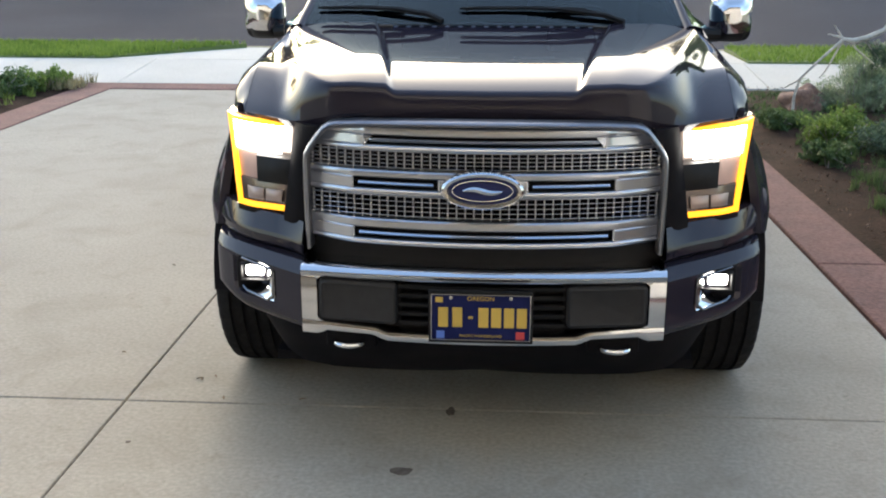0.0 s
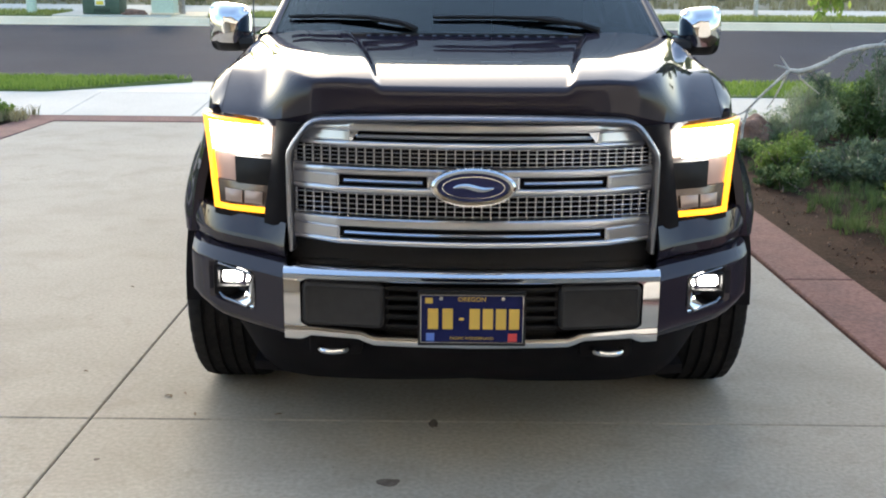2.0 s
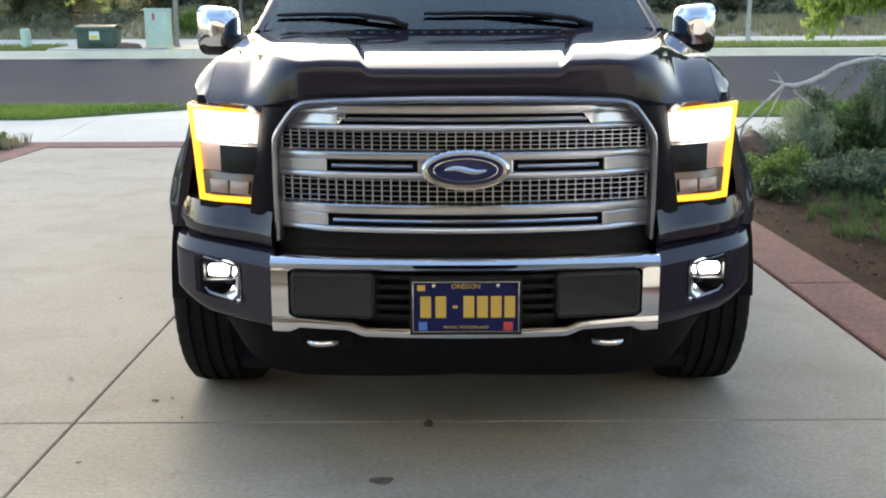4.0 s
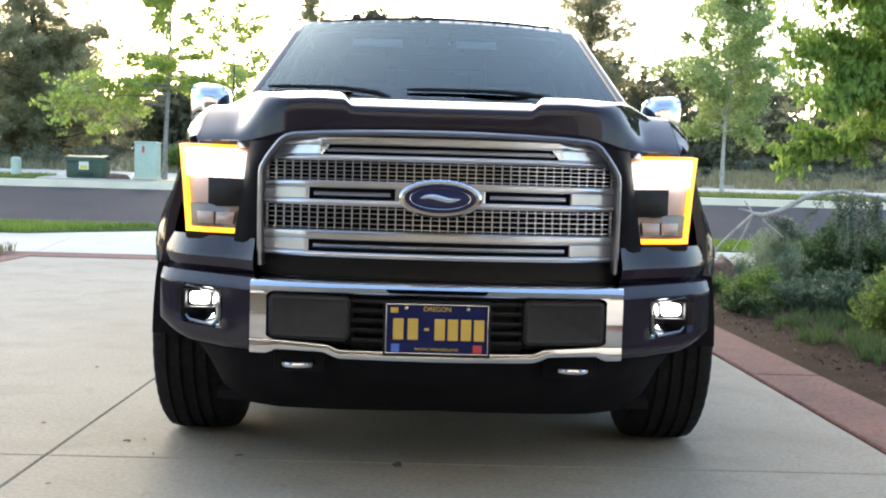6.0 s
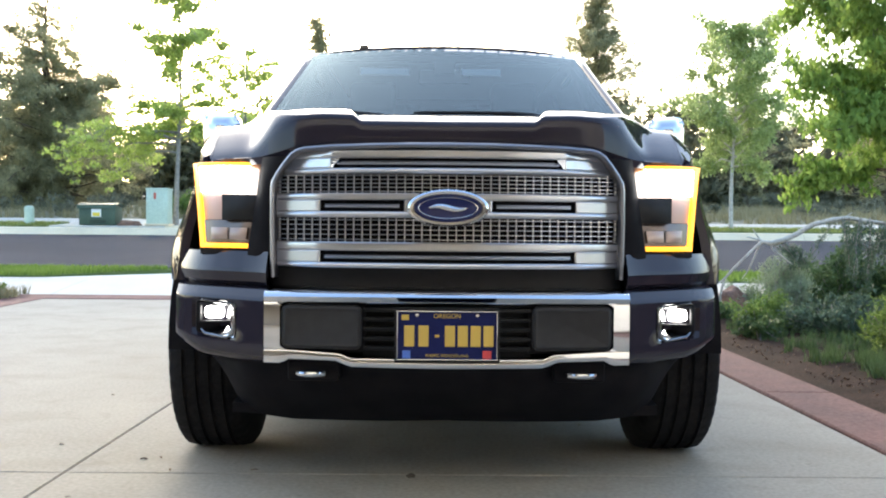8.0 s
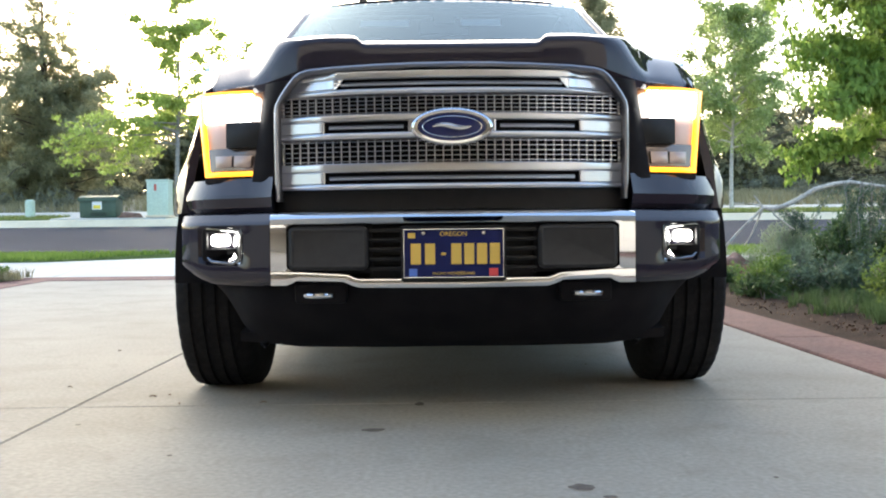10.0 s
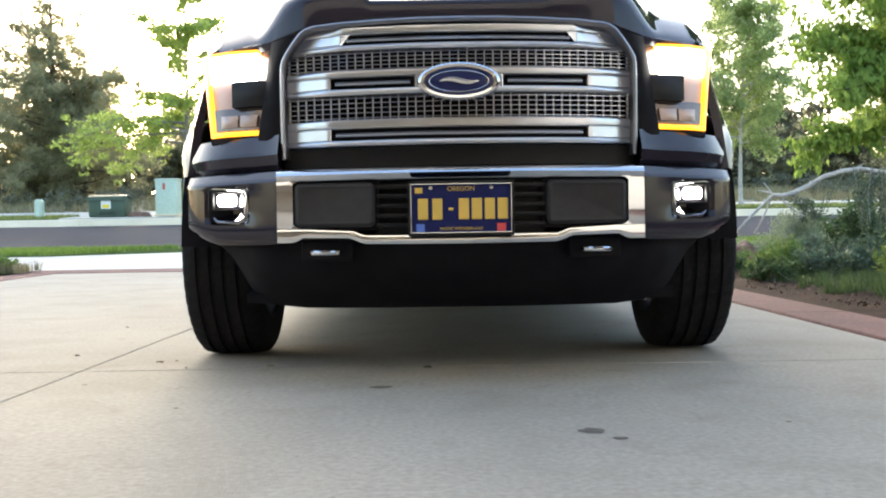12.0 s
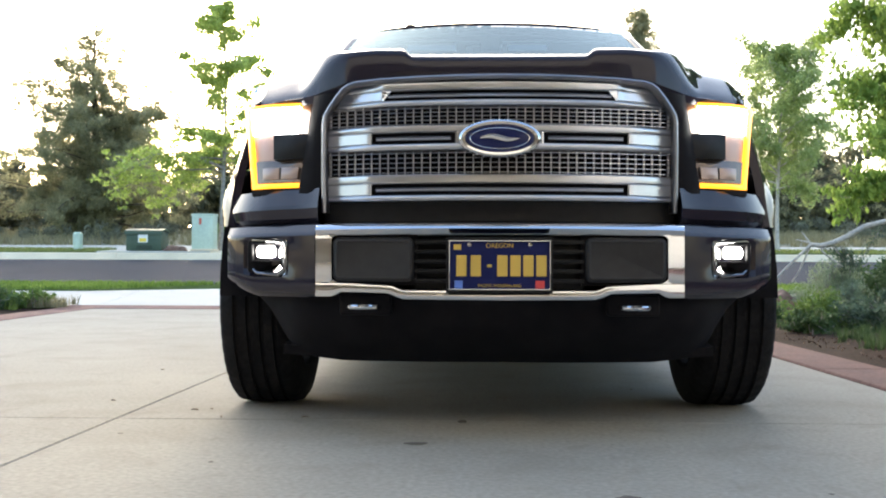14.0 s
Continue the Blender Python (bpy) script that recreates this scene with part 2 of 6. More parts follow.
glass_mat("windshield_glass", (0.40, 0.48, 0.52), 0.50, 1.47)
glass_mat("side_glass", (0.012, 0.014, 0.016))


# ---- building helpers ----
def finish(bm, name, material, parent=None, label="", angle=32, smooth=True):
    bmesh.ops.recalc_face_normals(bm, faces=bm.faces)
    if smooth:
        for f in bm.faces:
            f.smooth = True
        for e in bm.edges:
            if len(e.link_faces) == 2 and e.calc_face_angle(0) > radians(angle):
                e.smooth = False
    me = bpy.data.meshes.new(name)
    bm.to_mesh(me)
    bm.free()
    me.materials.append(MATS[material])
    ob = new(name, me)
    if parent:
        ob.parent = parent
        if parent.type == 'EMPTY':
            ob.matrix_parent_inverse = Matrix.Translation(-parent.location)
    if label:
        tagged(ob, label)
    return ob


def part(name, bm, material, parent, label="", angle=32, smooth=True):
    return finish(bm, name, material, parent, label, angle, smooth)


def fast(name, verts, faces, material, parent=None, label="", smooth=False):
    me = bpy.data.meshes.new(name)
    me.from_pydata([tuple(v) for v in verts], [], faces)
    me.materials.append(MATS[material])
    if smooth:
        me.polygons.foreach_set("use_smooth", [True] * len(me.polygons))
    ob = new(name, me)
    if parent:
        ob.parent = parent
        if parent.type == 'EMPTY':
            ob.matrix_parent_inverse = Matrix.Translation(-parent.location)
    if label:
        tagged(ob, label)
    return ob


def thing(name, loc, label, category, group="", kind=""):
    ob = new(name)
    ob.location = loc
    ob.empty_display_size = 0.1
    return tagged(ob, label, category, group, kind)


def box(bm, x0, x1, y0, y1, z0, z1, bevel=0.0, segs=2):
    geo = bmesh.ops.create_cube(bm, size=1)
    for v in geo["verts"]:
        v.co = Vector(((x0 + x1) / 2 + v.co.x * (x1 - x0), (y0 + y1) / 2 + v.co.y * (y1 - y0), (z0 + z1) / 2 + v.co.z * (z1 - z0)))
    if bevel:
        es = list({e for v in geo["verts"] for e in v.link_edges})
        bmesh.ops.bevel(bm, geom=es, offset=bevel, segments=segs, affect='EDGES', profile=0.5)
    return geo["verts"]


def grid(bm, rows, close=False):
    """A sheet through rows of points, all of one length."""
    vs = [[bm.verts.new(p) for p in row] for row in rows]
    n = len(vs[0])
    for a, b in zip(vs, vs[1:]):
        for i in range(n if close else n - 1):
            j = (i + 1) % n
            bm.faces.new((a[i], a[j], b[j], b[i]))
    return vs


def cap(bm, ring):
    bm.faces.new(ring)


def tube(bm, pts, radii, sides=8, caps=True):
    """A round bar along points."""
    pts = [Vector(p) for p in pts]
    if not hasattr(radii, "__len__"):
        radii = [radii] * len(pts)
    rows, ref = [], None
    for i, p in enumerate(pts):
        d = (pts[min(i + 1, len(pts) - 1)] - pts[max(i - 1, 0)]).normalized()
        if ref is None:
            ref = d.orthogonal().normalized()
        ref = (ref - d * ref.dot(d)).normalized()
        side = d.cross(ref)
        rows.append([p + (ref * math.cos(2 * math.pi * k / sides) + side * math.sin(2 * math.pi * k / sides)) * radii[i] for k in range(sides)])
    vs = grid(bm, rows, True)
    if caps:
        cap(bm, vs[0][::-1])
        cap(bm, vs[-1])
    return vs


def solid(bm, front, back):
    """A closed body between two sheets of equal rows."""
    a, b = grid(bm, front), grid(bm, [r[::-1] for r in back])
    n, m = len(front), len(front[0])
    bb = [r[::-1] for r in b]
    for i in range(n - 1):
        bm.faces.new((a[i][0], a[i + 1][0], bb[i + 1][0], bb[i][0]))
        bm.faces.new((a[i + 1][m - 1], a[i][m - 1], bb[i][m - 1], bb[i + 1][m - 1]))
    for j in range(m - 1):
        bm.faces.new((a[0][j + 1], a[0][j], bb[0][j], bb[0][j + 1]))
        bm.faces.new((a[n - 1][j], a[n - 1][j + 1], bb[n - 1][j + 1], bb[n - 1][j]))


def lerp(a, b, t):
    return a + (b - a) * t


def smoothstep(a, b, x):
    t = min(1, max(0, (x - a) / (b - a)))
    return t * t * (3 - 2 * t)


def interp(x, pairs):
    """Piecewise linear through (x, y) pairs."""
    if x <= pairs[0][0]:
        return pairs[0][1]
    for (a, p), (b, q) in zip(pairs, pairs[1:]):
        if x <= b:
            return p + (q - p) * (x - a) / (b - a)
    return pairs[-1][1]


# ---- the ground ----
PROFILE = [(-60, -0.02), (-6, 0.0), (4.5, 0.0), (8.8, 0.045), (10.5, 0.2), (12.1, 0.25), (22.2, 0.76), (22.6, 0.9), (24.45, 0.98), (26.2, 1.14), (36, 1.80), (60, 3.0), (120, 4.5), (1500, 12.0)]


def ground_z(y):
    return interp(y, PROFILE)


def slab(x0, x1, y0, y1, lift, name, material, parent, thick=0.1, step=0.8, bevel=0.008):
    """A flat slab that follows the ground's fall."""
    n = max(1, int((y1 - y0) / step))
    b = min(bevel, (x1 - x0) / 4)
    ys = [y0, y0 + b] + [y0 + (y1 - y0) * i / n for i in range(1, n)] + [y1 - b, y1]
    bm = bmesh.new()
    top, low = [], []
    for k, y in enumerate(ys):
        z = ground_z(y) + lift
        drop = b if k in (0, len(ys) - 1) else 0
        top.append([(x0, y, z - b), (x0 + b, y, z - drop), (x1 - b, y, z - drop), (x1, y, z - b)])
        low.append([(x, y, z - thick) for x in (x0, x0 + b, x1 - b, x1)])
    solid(bm, top, low)
    return part(name, bm, material, parent, smooth=False)


# one sheet that reaches the horizon, lying just under all that is laid on it
def ground_sheet():
    xs = [-1500, -300, -80, -40, -25, -16, -10, -5, 0, 5, 10, 16, 25, 40, 80, 300, 1500]
    ys = [-1500, -300, -60, -30, -15, -6, -3, 0, 4.5, 8.8, 10.5, 12.0, 12.1, 14.5, 17, 19.5, 22.2, 22.6, 24.3, 26.2, 29, 32, 36, 42, 50, 60, 80, 120, 300, 1500]
    rows = []
    for y in ys:
        row = []
        for x in xs:
            z = ground_z(y) - 0.13
            if y > 27 and y < 200:
                z += 0.18 * noise.noise((x * 0.15, y * 0.15, 0)) + 0.12
            row.append((x, y, z))
        rows.append(row)
    bm = bmesh.new()
    grid(bm, rows)
    tagged(finish(bm, "ground", "scrub_ground"), "dry scrubby ground of brown soil and weeds", "ground", kind="structure")


ground_sheet()


# ---- driveway, pavement, road ----
def build_paving():
    drive = thing("driveway", (-1.4, 2.0, 0), "pale broom-finished concrete driveway with saw-cut joints", "driveway", kind="structure")
    # dark bed in the joints
    slab(-4.46, 1.69, -9.3, 8.72, -0.012, "joint_bed", "joint_dirt", drive, thick=0.1)
    g = 0.003
    for x0, x1 in ((-4.45, -1.30), (-1.30, 1.68)):
        for y0, y1 in ((-9.3, 0.49), (0.49, 8.70)):
            slab(x0 + g, x1 - g, y0 + g, y1 - g, 0.0, "concrete_slab", "concrete", drive, bevel=0.004)
    border = thing("driveway_border", (1.86, 2.4, 0), "brick-red stamped concrete border along the driveway", "border", kind="structure")
    ys = [-2.89, -0.6, 2.40, 5.4, 8.74]
    for y0, y1 in zip(ys, ys[1:]):
        slab(1.695, 2.06, y0 + 0.004, y1 - 0.004, 0.006, "border_slab", "paver", border)
        slab(-4.86, -4.465, y0 + 0.004, y1 - 0.004, 0.006, "border_slab", "paver", border)
    for i in range(3):
        x0 = -4.86 + i * (6.92 / 3)
        slab(x0 + 0.003, x0 + 6.92 / 3 - 0.003, 8.745, 9.05, 0.006, "border_slab", "paver", border)
    walk_ = thing("pavement", (0, 9.8, 0.1), "pale concrete pavement crossing the foot of the driveway", "pavement", kind="structure")
    for i in range(-14, 14):
        x0 = i * 1.5
        slab(x0 + 0.004, x0 + 1.496, 9.06, 10.5, 0.004, "pavement_slab", "sidewalk_concrete", walk_)
    # apron between the two grass strips, flared to the road
    apron = thing("driveway_apron", (-0.3, 11.3, 0.2), "pale concrete apron sloping from pavement to road", "apron", kind="structure")
    bm = bmesh.new()
    top, low = [], []
    for y in (10.505, 10.9, 11.4, 11.9, 12.1, 12.32):
        f = (y - 10.5) / 1.8
        xl, xr = -5.2 + 1.45 * f, 3.05
        z = ground_z(min(y, 12.1)) - 0.05 * f + 0.004 - (0.06 if y > 12.2 else 0)
        row = [xl + (xr - xl) * k / 8 for k in range(9)]
        top.append([(x, y, z) for x in row])
        low.append([(x, y, z - 0.12) for x in row])
    solid(bm, top, low)
    part("apron_slab", bm, "sidewalk_concrete", apron)
    # road with its slight crossfall, and the kerbs on both sides
    bm = bmesh.new()
    top, low = [], []
    for i in range(11):
        y = 12.30 + (22.1 - 12.30) * i / 10
        z = 0.115 + (0.70 - 0.115) * i / 10 + 0.05 * math.sin(math.pi * i / 10)
        xs = [-200, -60, -30, -15, -8, 0, 8, 15, 30, 60, 200]
        top.append([(x, y, z) for x in xs])
        low.append([(x, y, z - 0.2) for x in xs])
    solid(bm, top, low)
    tagged(finish(bm, "road", "asphalt"), "smooth dark grey asphalt residential road", "road", kind="structure")

    def kerb(name, y0, y1, z_road, z_top, spans, label):
        k = thing(name, (spans[0][0], (y0 + y1) / 2, z_road), label, "kerb", kind="structure")
        for a, b in spans:
            x = a
            while x < b - 0.1:
                x1 = min(b, x + 3.0)
                bm = bmesh.new()
                prof = [(y0, z_road - 0.1), (y0, z_road + 0.01), (lerp(y0, y1, 0.5), z_road + 0.02), (lerp(y0, y1, 0.68), z_top - 0.02), (lerp(y0, y1, 0.78), z_top), (y1, z_top), (y1, z_road - 0.1)]
                ra = [bm.verts.new((x + 0.004, y, z)) for y, z in prof]
                rb = [bm.verts.new((x1 - 0.004, y, z)) for y, z in prof]
                for i in range(len(prof)):
                    j = (i + 1) % len(prof)
                    bm.faces.new((ra[i], ra[j], rb[j], rb[i]))
                cap(bm, ra[::-1])
                cap(bm, rb)
                part("kerb_stone", bm, "kerb_concrete", k, angle=20)
                x = x1
    kerb("kerb_far", 22.1, 22.75, 0.70, 0.88, ((-45, 45),), "low rolled concrete kerb on the far roadside")
    kerb("kerb_near", 12.42, 12.08, 0.10, 0.245, ((-30, -3.75), (3.1, 30)), "low concrete kerb beside the grass strip")
    # far pavement behind the grass strip, wider by the utility boxes
    far = thing("pavement_far", (0, 25.2, 1.0), "pale concrete pavement across the road", "pavement", kind="structure")
    for i in range(-20, 20):
        x0 = i * 1.8
        slab(x0 + 0.004, x0 + 1.796, 24.5, 26.0, 0.01, "pavement_slab", "sidewalk_concrete", far)
    pad = thing("utility_pad", (-8.3, 23.5, 0.9), "pale concrete and gravel pad under the utility boxes", "pad", kind="structure")
    slab(-9.6, -6.75, 22.78, 24.49, 0.012, "pad_slab", "sidewalk_concrete", pad)
    slab(-6.74, -5.9, 22.78, 24.49, 0.008, "pad_slab", "kerb_concrete", pad)


build_paving()


def grass_strip(name, x0, x1, y0, y1, count, lift=0.02, flare=None, height=0.06, parent_label="mown bright green grass strip beside the road", blade="grass_blade"):
    """A turf bed with real blades."""
    st = thing(name, ((x0 + x1) / 2, (y0 + y1) / 2, ground_z(y0)), parent_label, "grass", kind="structure")

    def ends(y):
        f = (y - y0) / (y1 - y0)
        a, b = x0, x1
        if flare == "right":
            b = x1 - 1.45 * (1 - f)
        if flare == "left":
            a = x0 + 0.9 * f
        return a, b
    bm = bmesh.new()
    top, low = [], []
    for i in range(5):
        y = lerp(y0, y1, i / 4)
        a, b = ends(y)
        xs = [lerp(a, b, k / 12) for k in range(13)]
        top.append([(x, y, ground_z(y) + lift) for x in xs])
        low.append([(x, y, ground_z(y) - 0.12) for x in xs])
    solid(bm, top, low)
    part("turf", bm, "lawn_soil", st)
    rng = np.random.default_rng(abs(hash_name(name)))
    vs, fs = [], []
    for k in range(count):
        y = rng.uniform(y0, y1)
        a, b = ends(y)
        x = rng.uniform(a, b)
        h = height * rng.uniform(0.6, 1.4)
        an = rng.uniform(0, 2 * math.pi)
        w = 0.006 + 0.01 * rng.random()
        z = ground_z(y) + lift - 0.004
        lx, ly = rng.normal(0, 0.02, 2)
        i = len(vs)
        vs += [(x - w * math.cos(an), y - w * math.sin(an), z), (x + w * math.cos(an), y + w * math.sin(an), z), (x + lx, y + ly, z + h)]
        fs.append((i, i + 1, i + 2))
    tagged(fast("grass_blades", vs, fs, blade, st), kind="stuff")


def hash_name(s):
    return sum((i + 1) * ord(c) for i, c in enumerate(s))


grass_strip("grass_strip", -16, -3.7, 10.52, 12.07, 26000, flare="right")
grass_strip("grass_strip_beyond", 3.06, 16, 10.52, 12.07, 16000)
grass_strip("grass_verge", -5.85, 22, 22.78, 24.47, 26000, lift=0.0, height=0.08, parent_label="pale yellow-green grass verge across the road", blade="verge_blade")
grass_strip("grass_verge_beside", -24, -9.65, 22.78, 24.47, 14000, lift=0.0, height=0.08, parent_label="pale yellow-green grass verge across the road", blade="verge_blade")


def planting_bed(name, x0, x1, y0, y1, label):
    """Mounded earth with clods and bark pieces."""
    rows = []
    n, m = 46, 30
    for i in range(n + 1):
        y = lerp(y0, y1, i / n)
        row = []
        for j in range(m + 1):
            x = lerp(x0, x1, j / m)
            e = min(1, (x - x0) / 0.35, (x1 - x) / 0.35, (y - y0) / 0.35, (y1 - y) / 0.35)
            z = ground_z(y) - 0.015 + max(0, e) * (0.05 + 0.05 * noise.noise((x * 1.3, y * 1.3, 3)) + 0.02 * noise.noise((x * 6, y * 6, 5)))
            row.append((x, y, z))
        rows.append(row)
    bm = bmesh.new()
    grid(bm, rows)
    bed = tagged(finish(bm, name, "soil"), label, "garden bed", kind="structure")
    rng = np.random.default_rng(hash_name(name))
    vs, fs = [], []
    for k in range(5200):
        x, y = rng.uniform(x0 + 0.05, min(x1, x0 + 3) - 0.05), rng.uniform(y0, y1)
        s = rng.uniform(0.005, 0.017)
        c = Vector((x, y, ground_z(y) + 0.03 + 0.05 * noise.noise((x * 1.3, y * 1.3, 3))))
        d = Vector(rng.normal(0, 1, 3)).normalized()
        u = d.orthogonal().normalized() * s
        w = d.cross(u).normalized() * s * 0.6
        i = len(vs)
        vs += [c - u, c + w, c + u, c - w, c + d * s * 0.5]
        fs += [(i, i + 1, i + 4), (i + 1, i + 2, i + 4), (i + 2, i + 3, i + 4), (i + 3, i, i + 4)]
    tagged(fast("mulch_chips", vs, fs, "mulch", bed), kind="stuff")
    return bed


planting_bed("garden_bed", 2.065, 9.0, -2.89, 9.04, "dark brown mulched garden bed beside the driveway")
planting_bed("garden_bed_beside", -11.0, -4.865, -2.89, 9.04, "dark soil garden bed along the driveway edge")


# ---- unseen house and open garage behind the camera, added for shade and reflections ----
def house():
    h = thing("house", (0, -3.1, 0), "unseen grey stucco house front with open double garage, added for shade and reflections", "house", kind="structure")
    bm = bmesh.new()
    for x0, x1, z0, z1 in ((-5.4, -4.4, 0, 5.4), (1.62, 7.0, 0, 5.4), (-4.4, 1.62, 2.35, 5.4)):
        box(bm, x0, x1, -3.2, -2.9, z0 - 0.1, z1)
    part("wall", bm, "house_stucco", h)
    bm = bmesh.new()
    box(bm, -4.75, -4.6, -9.4, -3.2, -0.1, 2.7)
    box(bm, 1.82, 1.97, -9.4, -3.2, -0.1, 2.7)
    box(bm, -4.75, 1.97, -9.55, -9.4, -0.1, 2.7)
    part("garage_wall", bm, "garage_paint", h)
    bm = bmesh.new()
    box(bm, -4.75, 1.97, -9.55, -3.2, 2.7, 2.8)
    part("garage_ceiling", bm, "garage_paint", h)
    bm = bmesh.new()
    for x0, x1, z0, z1 in ((-4.5, -4.38, 0.02, 2.36), (1.60, 1.72, 0.02, 2.36), (-4.5, 1.72, 2.33, 2.45)):
        box(bm, x0, x1, -2.90, -2.87, z0, z1, 0.006)
    part("garage_trim", bm, "house_stucco", h)
    bm = bmesh.new()
    rows = [[(x, y, z) for x in (-5.9, 7.6)] for y, z in ((-2.2, 5.2), (-8, 7.6), (-14, 5.2))]
    low = [[(x, y, z - 0.16) for x, y, z in r] for r in rows]
    solid(bm, rows, low)
    part("roof", bm, "roof_dark", h)


house()


# ---- the pickup truck ----
def yg(x):
    return 0.055 + 0.33 * x * x


def strip(bm, x0, x1, zlo, zhi, off, depth, n=24, bulge=0.0, lean=None):
    """A curved bar that follows the grille's bow. zlo and zhi: numbers or functions of x."""
    lo = zlo if callable(zlo) else (lambda x: zlo)
    hi = zhi if callable(zhi) else (lambda x: zhi)
    rows_f, rows_b = [], []
    for i in range(n + 1):
        x = lerp(x0, x1, i / n)
        y, a, b = yg(x) + (off(x) if callable(off) else off), lo(x), hi(x)
        e = min(0.004, (b - a) / 4)
        lay = (lambda z: lean(x, z)) if lean else (lambda z: 0.0)
        rows_f.append([(x, yy + lay(z), z) for yy, z in ((y + e, a), (y, a + e), (y - bulge, (a + b) / 2), (y, b - e), (y + e, b))])
        rows_b.append([(x, y + depth, lerp(a, b, k / 4)) for k in range(5)])
    solid(bm, rows_f, rows_b)


def disc_y(bm, cx, y, cz, rx, rz, depth, n=40, dome=0.0):
    """An oval plate facing the front."""
    f = bm.verts.new((cx, y - dome, cz))
    ring1 = [bm.verts.new((cx + rx * 0.93 * math.cos(2 * math.pi * k / n), y - dome * 0.25, cz + rz * 0.93 * math.sin(2 * math.pi * k / n))) for k in range(n)]
    ring2 = [bm.verts.new((cx + rx * math.cos(2 * math.pi * k / n), y + 0.003, cz + rz * math.sin(2 * math.pi * k / n))) for k in range(n)]
    ring3 = [bm.verts.new((cx + rx * math.cos(2 * math.pi * k / n), y + depth, cz + rz * math.sin(2 * math.pi * k / n))) for k in range(n)]
    for k in range(n):
        j = (k + 1) % n
        bm.faces.new((f, ring1[k], ring1[j]))
        bm.faces.new((ring1[k], ring2[k], ring2[j], ring1[j]))
        bm.faces.new((ring2[k], ring3[k], ring3[j], ring2[j]))


# outline of the hood's front edge over the plan: distance back and height, by |x|
HOOD_Y = [(0, 0.145), (0.30, 0.150), (0.46, 0.168), (0.53, 0.205), (0.60, 0.265), (0.72, 0.37), (0.86, 0.50), (0.95, 0.60)]
HOOD_Z = [(0, 1.112), (0.30, 1.111), (0.44, 1.104), (0.53, 1.078), (0.60, 1.064), (0.72, 1.066), (0.86, 1.064), (0.95, 1.05)]
CREASE = 0.15


def hood_front(a, table):
    """The table read softly, so that the sheet metal has no kinks."""
    return sum(interp(max(0.0, a + d), table) for d in (-0.03, -0.02, -0.01, 0.0, 0.01, 0.02, 0.03)) / 7


def hood_top(a, y):
    """The bonnet's upper sheet: a sunk centre panel between two raised shoulders, dropping to the wings."""
    t = min(1.0, max(0.0, (y - 0.15) / 1.25))
    z = 1.168 + 0.106 * (0.50 * (1 - math.exp(-t / 0.13)) + 0.50 * t)
    d = a - 0.262 - CREASE * max(0.0, y - 0.15)
    z += 0.019 * smoothstep(0.0, 0.034, d)
    sh = 0.535 + 0.225 * max(0.0, y - 0.20)
    z -= 0.012 * smoothstep(sh - 0.16, sh, a)
    z -= lerp(0.046, 0.030, smoothstep(0.5, 1.4, y)) * smoothstep(sh, sh + 0.10, a)
    return z - 0.008 * smoothstep(sh + 0.06, sh + 0.26, a)


def hood_lip(a):
    """Depth over which the front edge rolls up into the sheet, and how square the roll is."""
    k = smoothstep(0.46, 0.66, a)
    return lerp(0.030, 0.22, k), lerp(3.6, 1.25, k)


def hood_z(x, y):
    """Height of the bonnet and wing tops: an upright front lip, then a gently bowed sheet up to the cowl."""
    a = abs(x)
    y0, z0 = hood_front(a, HOOD_Y), hood_front(a, HOOD_Z)
    w, p = hood_lip(a)
    f = min(1.0, max(0.0, (y - y0) / w))
    return z0 + (hood_top(a, max(y, y0 + 0.3 * w)) - z0) * (1 - (1 - f) ** p) ** (1 / p)


def build_hood(truck):
    """The sheet's columns run along the creases beside the sunk centre panel."""
    half = [0.0, 0.03, 0.06, 0.09, 0.12, 0.15, 0.18, 0.205, 0.225, 0.24, 0.252, 0.258, 0.262, 0.267, 0.273, 0.280, 0.287, 0.294, 0.302, 0.312]
    half += [0.312 + (0.79 - 0.312) * k / 48 for k in range(1, 49)]
    roll = [(k / 12) ** 2.4 for k in range(13)]
    top = []
    for a0 in [-a for a in half[:0:-1]] + half:
        a = abs(a0)
        g = a / 0.262 if a < 0.262 else (0.79 - a) / (0.79 - 0.262)
        y0 = hood_front(a, HOOD_Y)
        y1 = 1.38 + 0.05 * (1 - (a / 0.79) ** 2) - 0.008
        w = hood_lip(a)[0]
        col = []
        for y in [y0 + w * r for r in roll] + [y0 + w + (y1 - y0 - w) * k / 30 for k in range(1, 31)]:
            x = a + max(0.0, y - 0.15) * CREASE * g
            col.append((math.copysign(x, a0), y, hood_z(x, y) if y > y0 else hood_front(a, HOOD_Z)))
        top.append(col)
    low = [[(x, y + (0.012 if j < 8 else 0), z - 0.022) for j, (x, y, z) in enumerate(col)] for col in top]
    bm = bmesh.new()
    solid(bm, top, low)
    part("hood", bm, "paint", truck, "glossy black bonnet with a sunk centre panel", angle=50)


AX_F, AX_R, TYRE_R = 1.0, 4.68, 0.405


def side_x(y, z):
    """Half width of the body side."""
    base = interp(y, [(0.5, 0.905), (0.6, 0.945), (0.8, 0.975), (1.2, 0.985), (3.0, 0.985), (5.6, 0.98), (5.8, 0.96)])
    base -= 0.085 * smoothstep(0.72, 1.15, z)
    base -= 0.03 * (1 - smoothstep(0.35, 0.62, z))
    for ax in (AX_F, AX_R):
        d = math.hypot(y - ax, z - 0.42)
        base += 0.022 * math.exp(-((d - 0.50) / 0.05) ** 2)
    return base


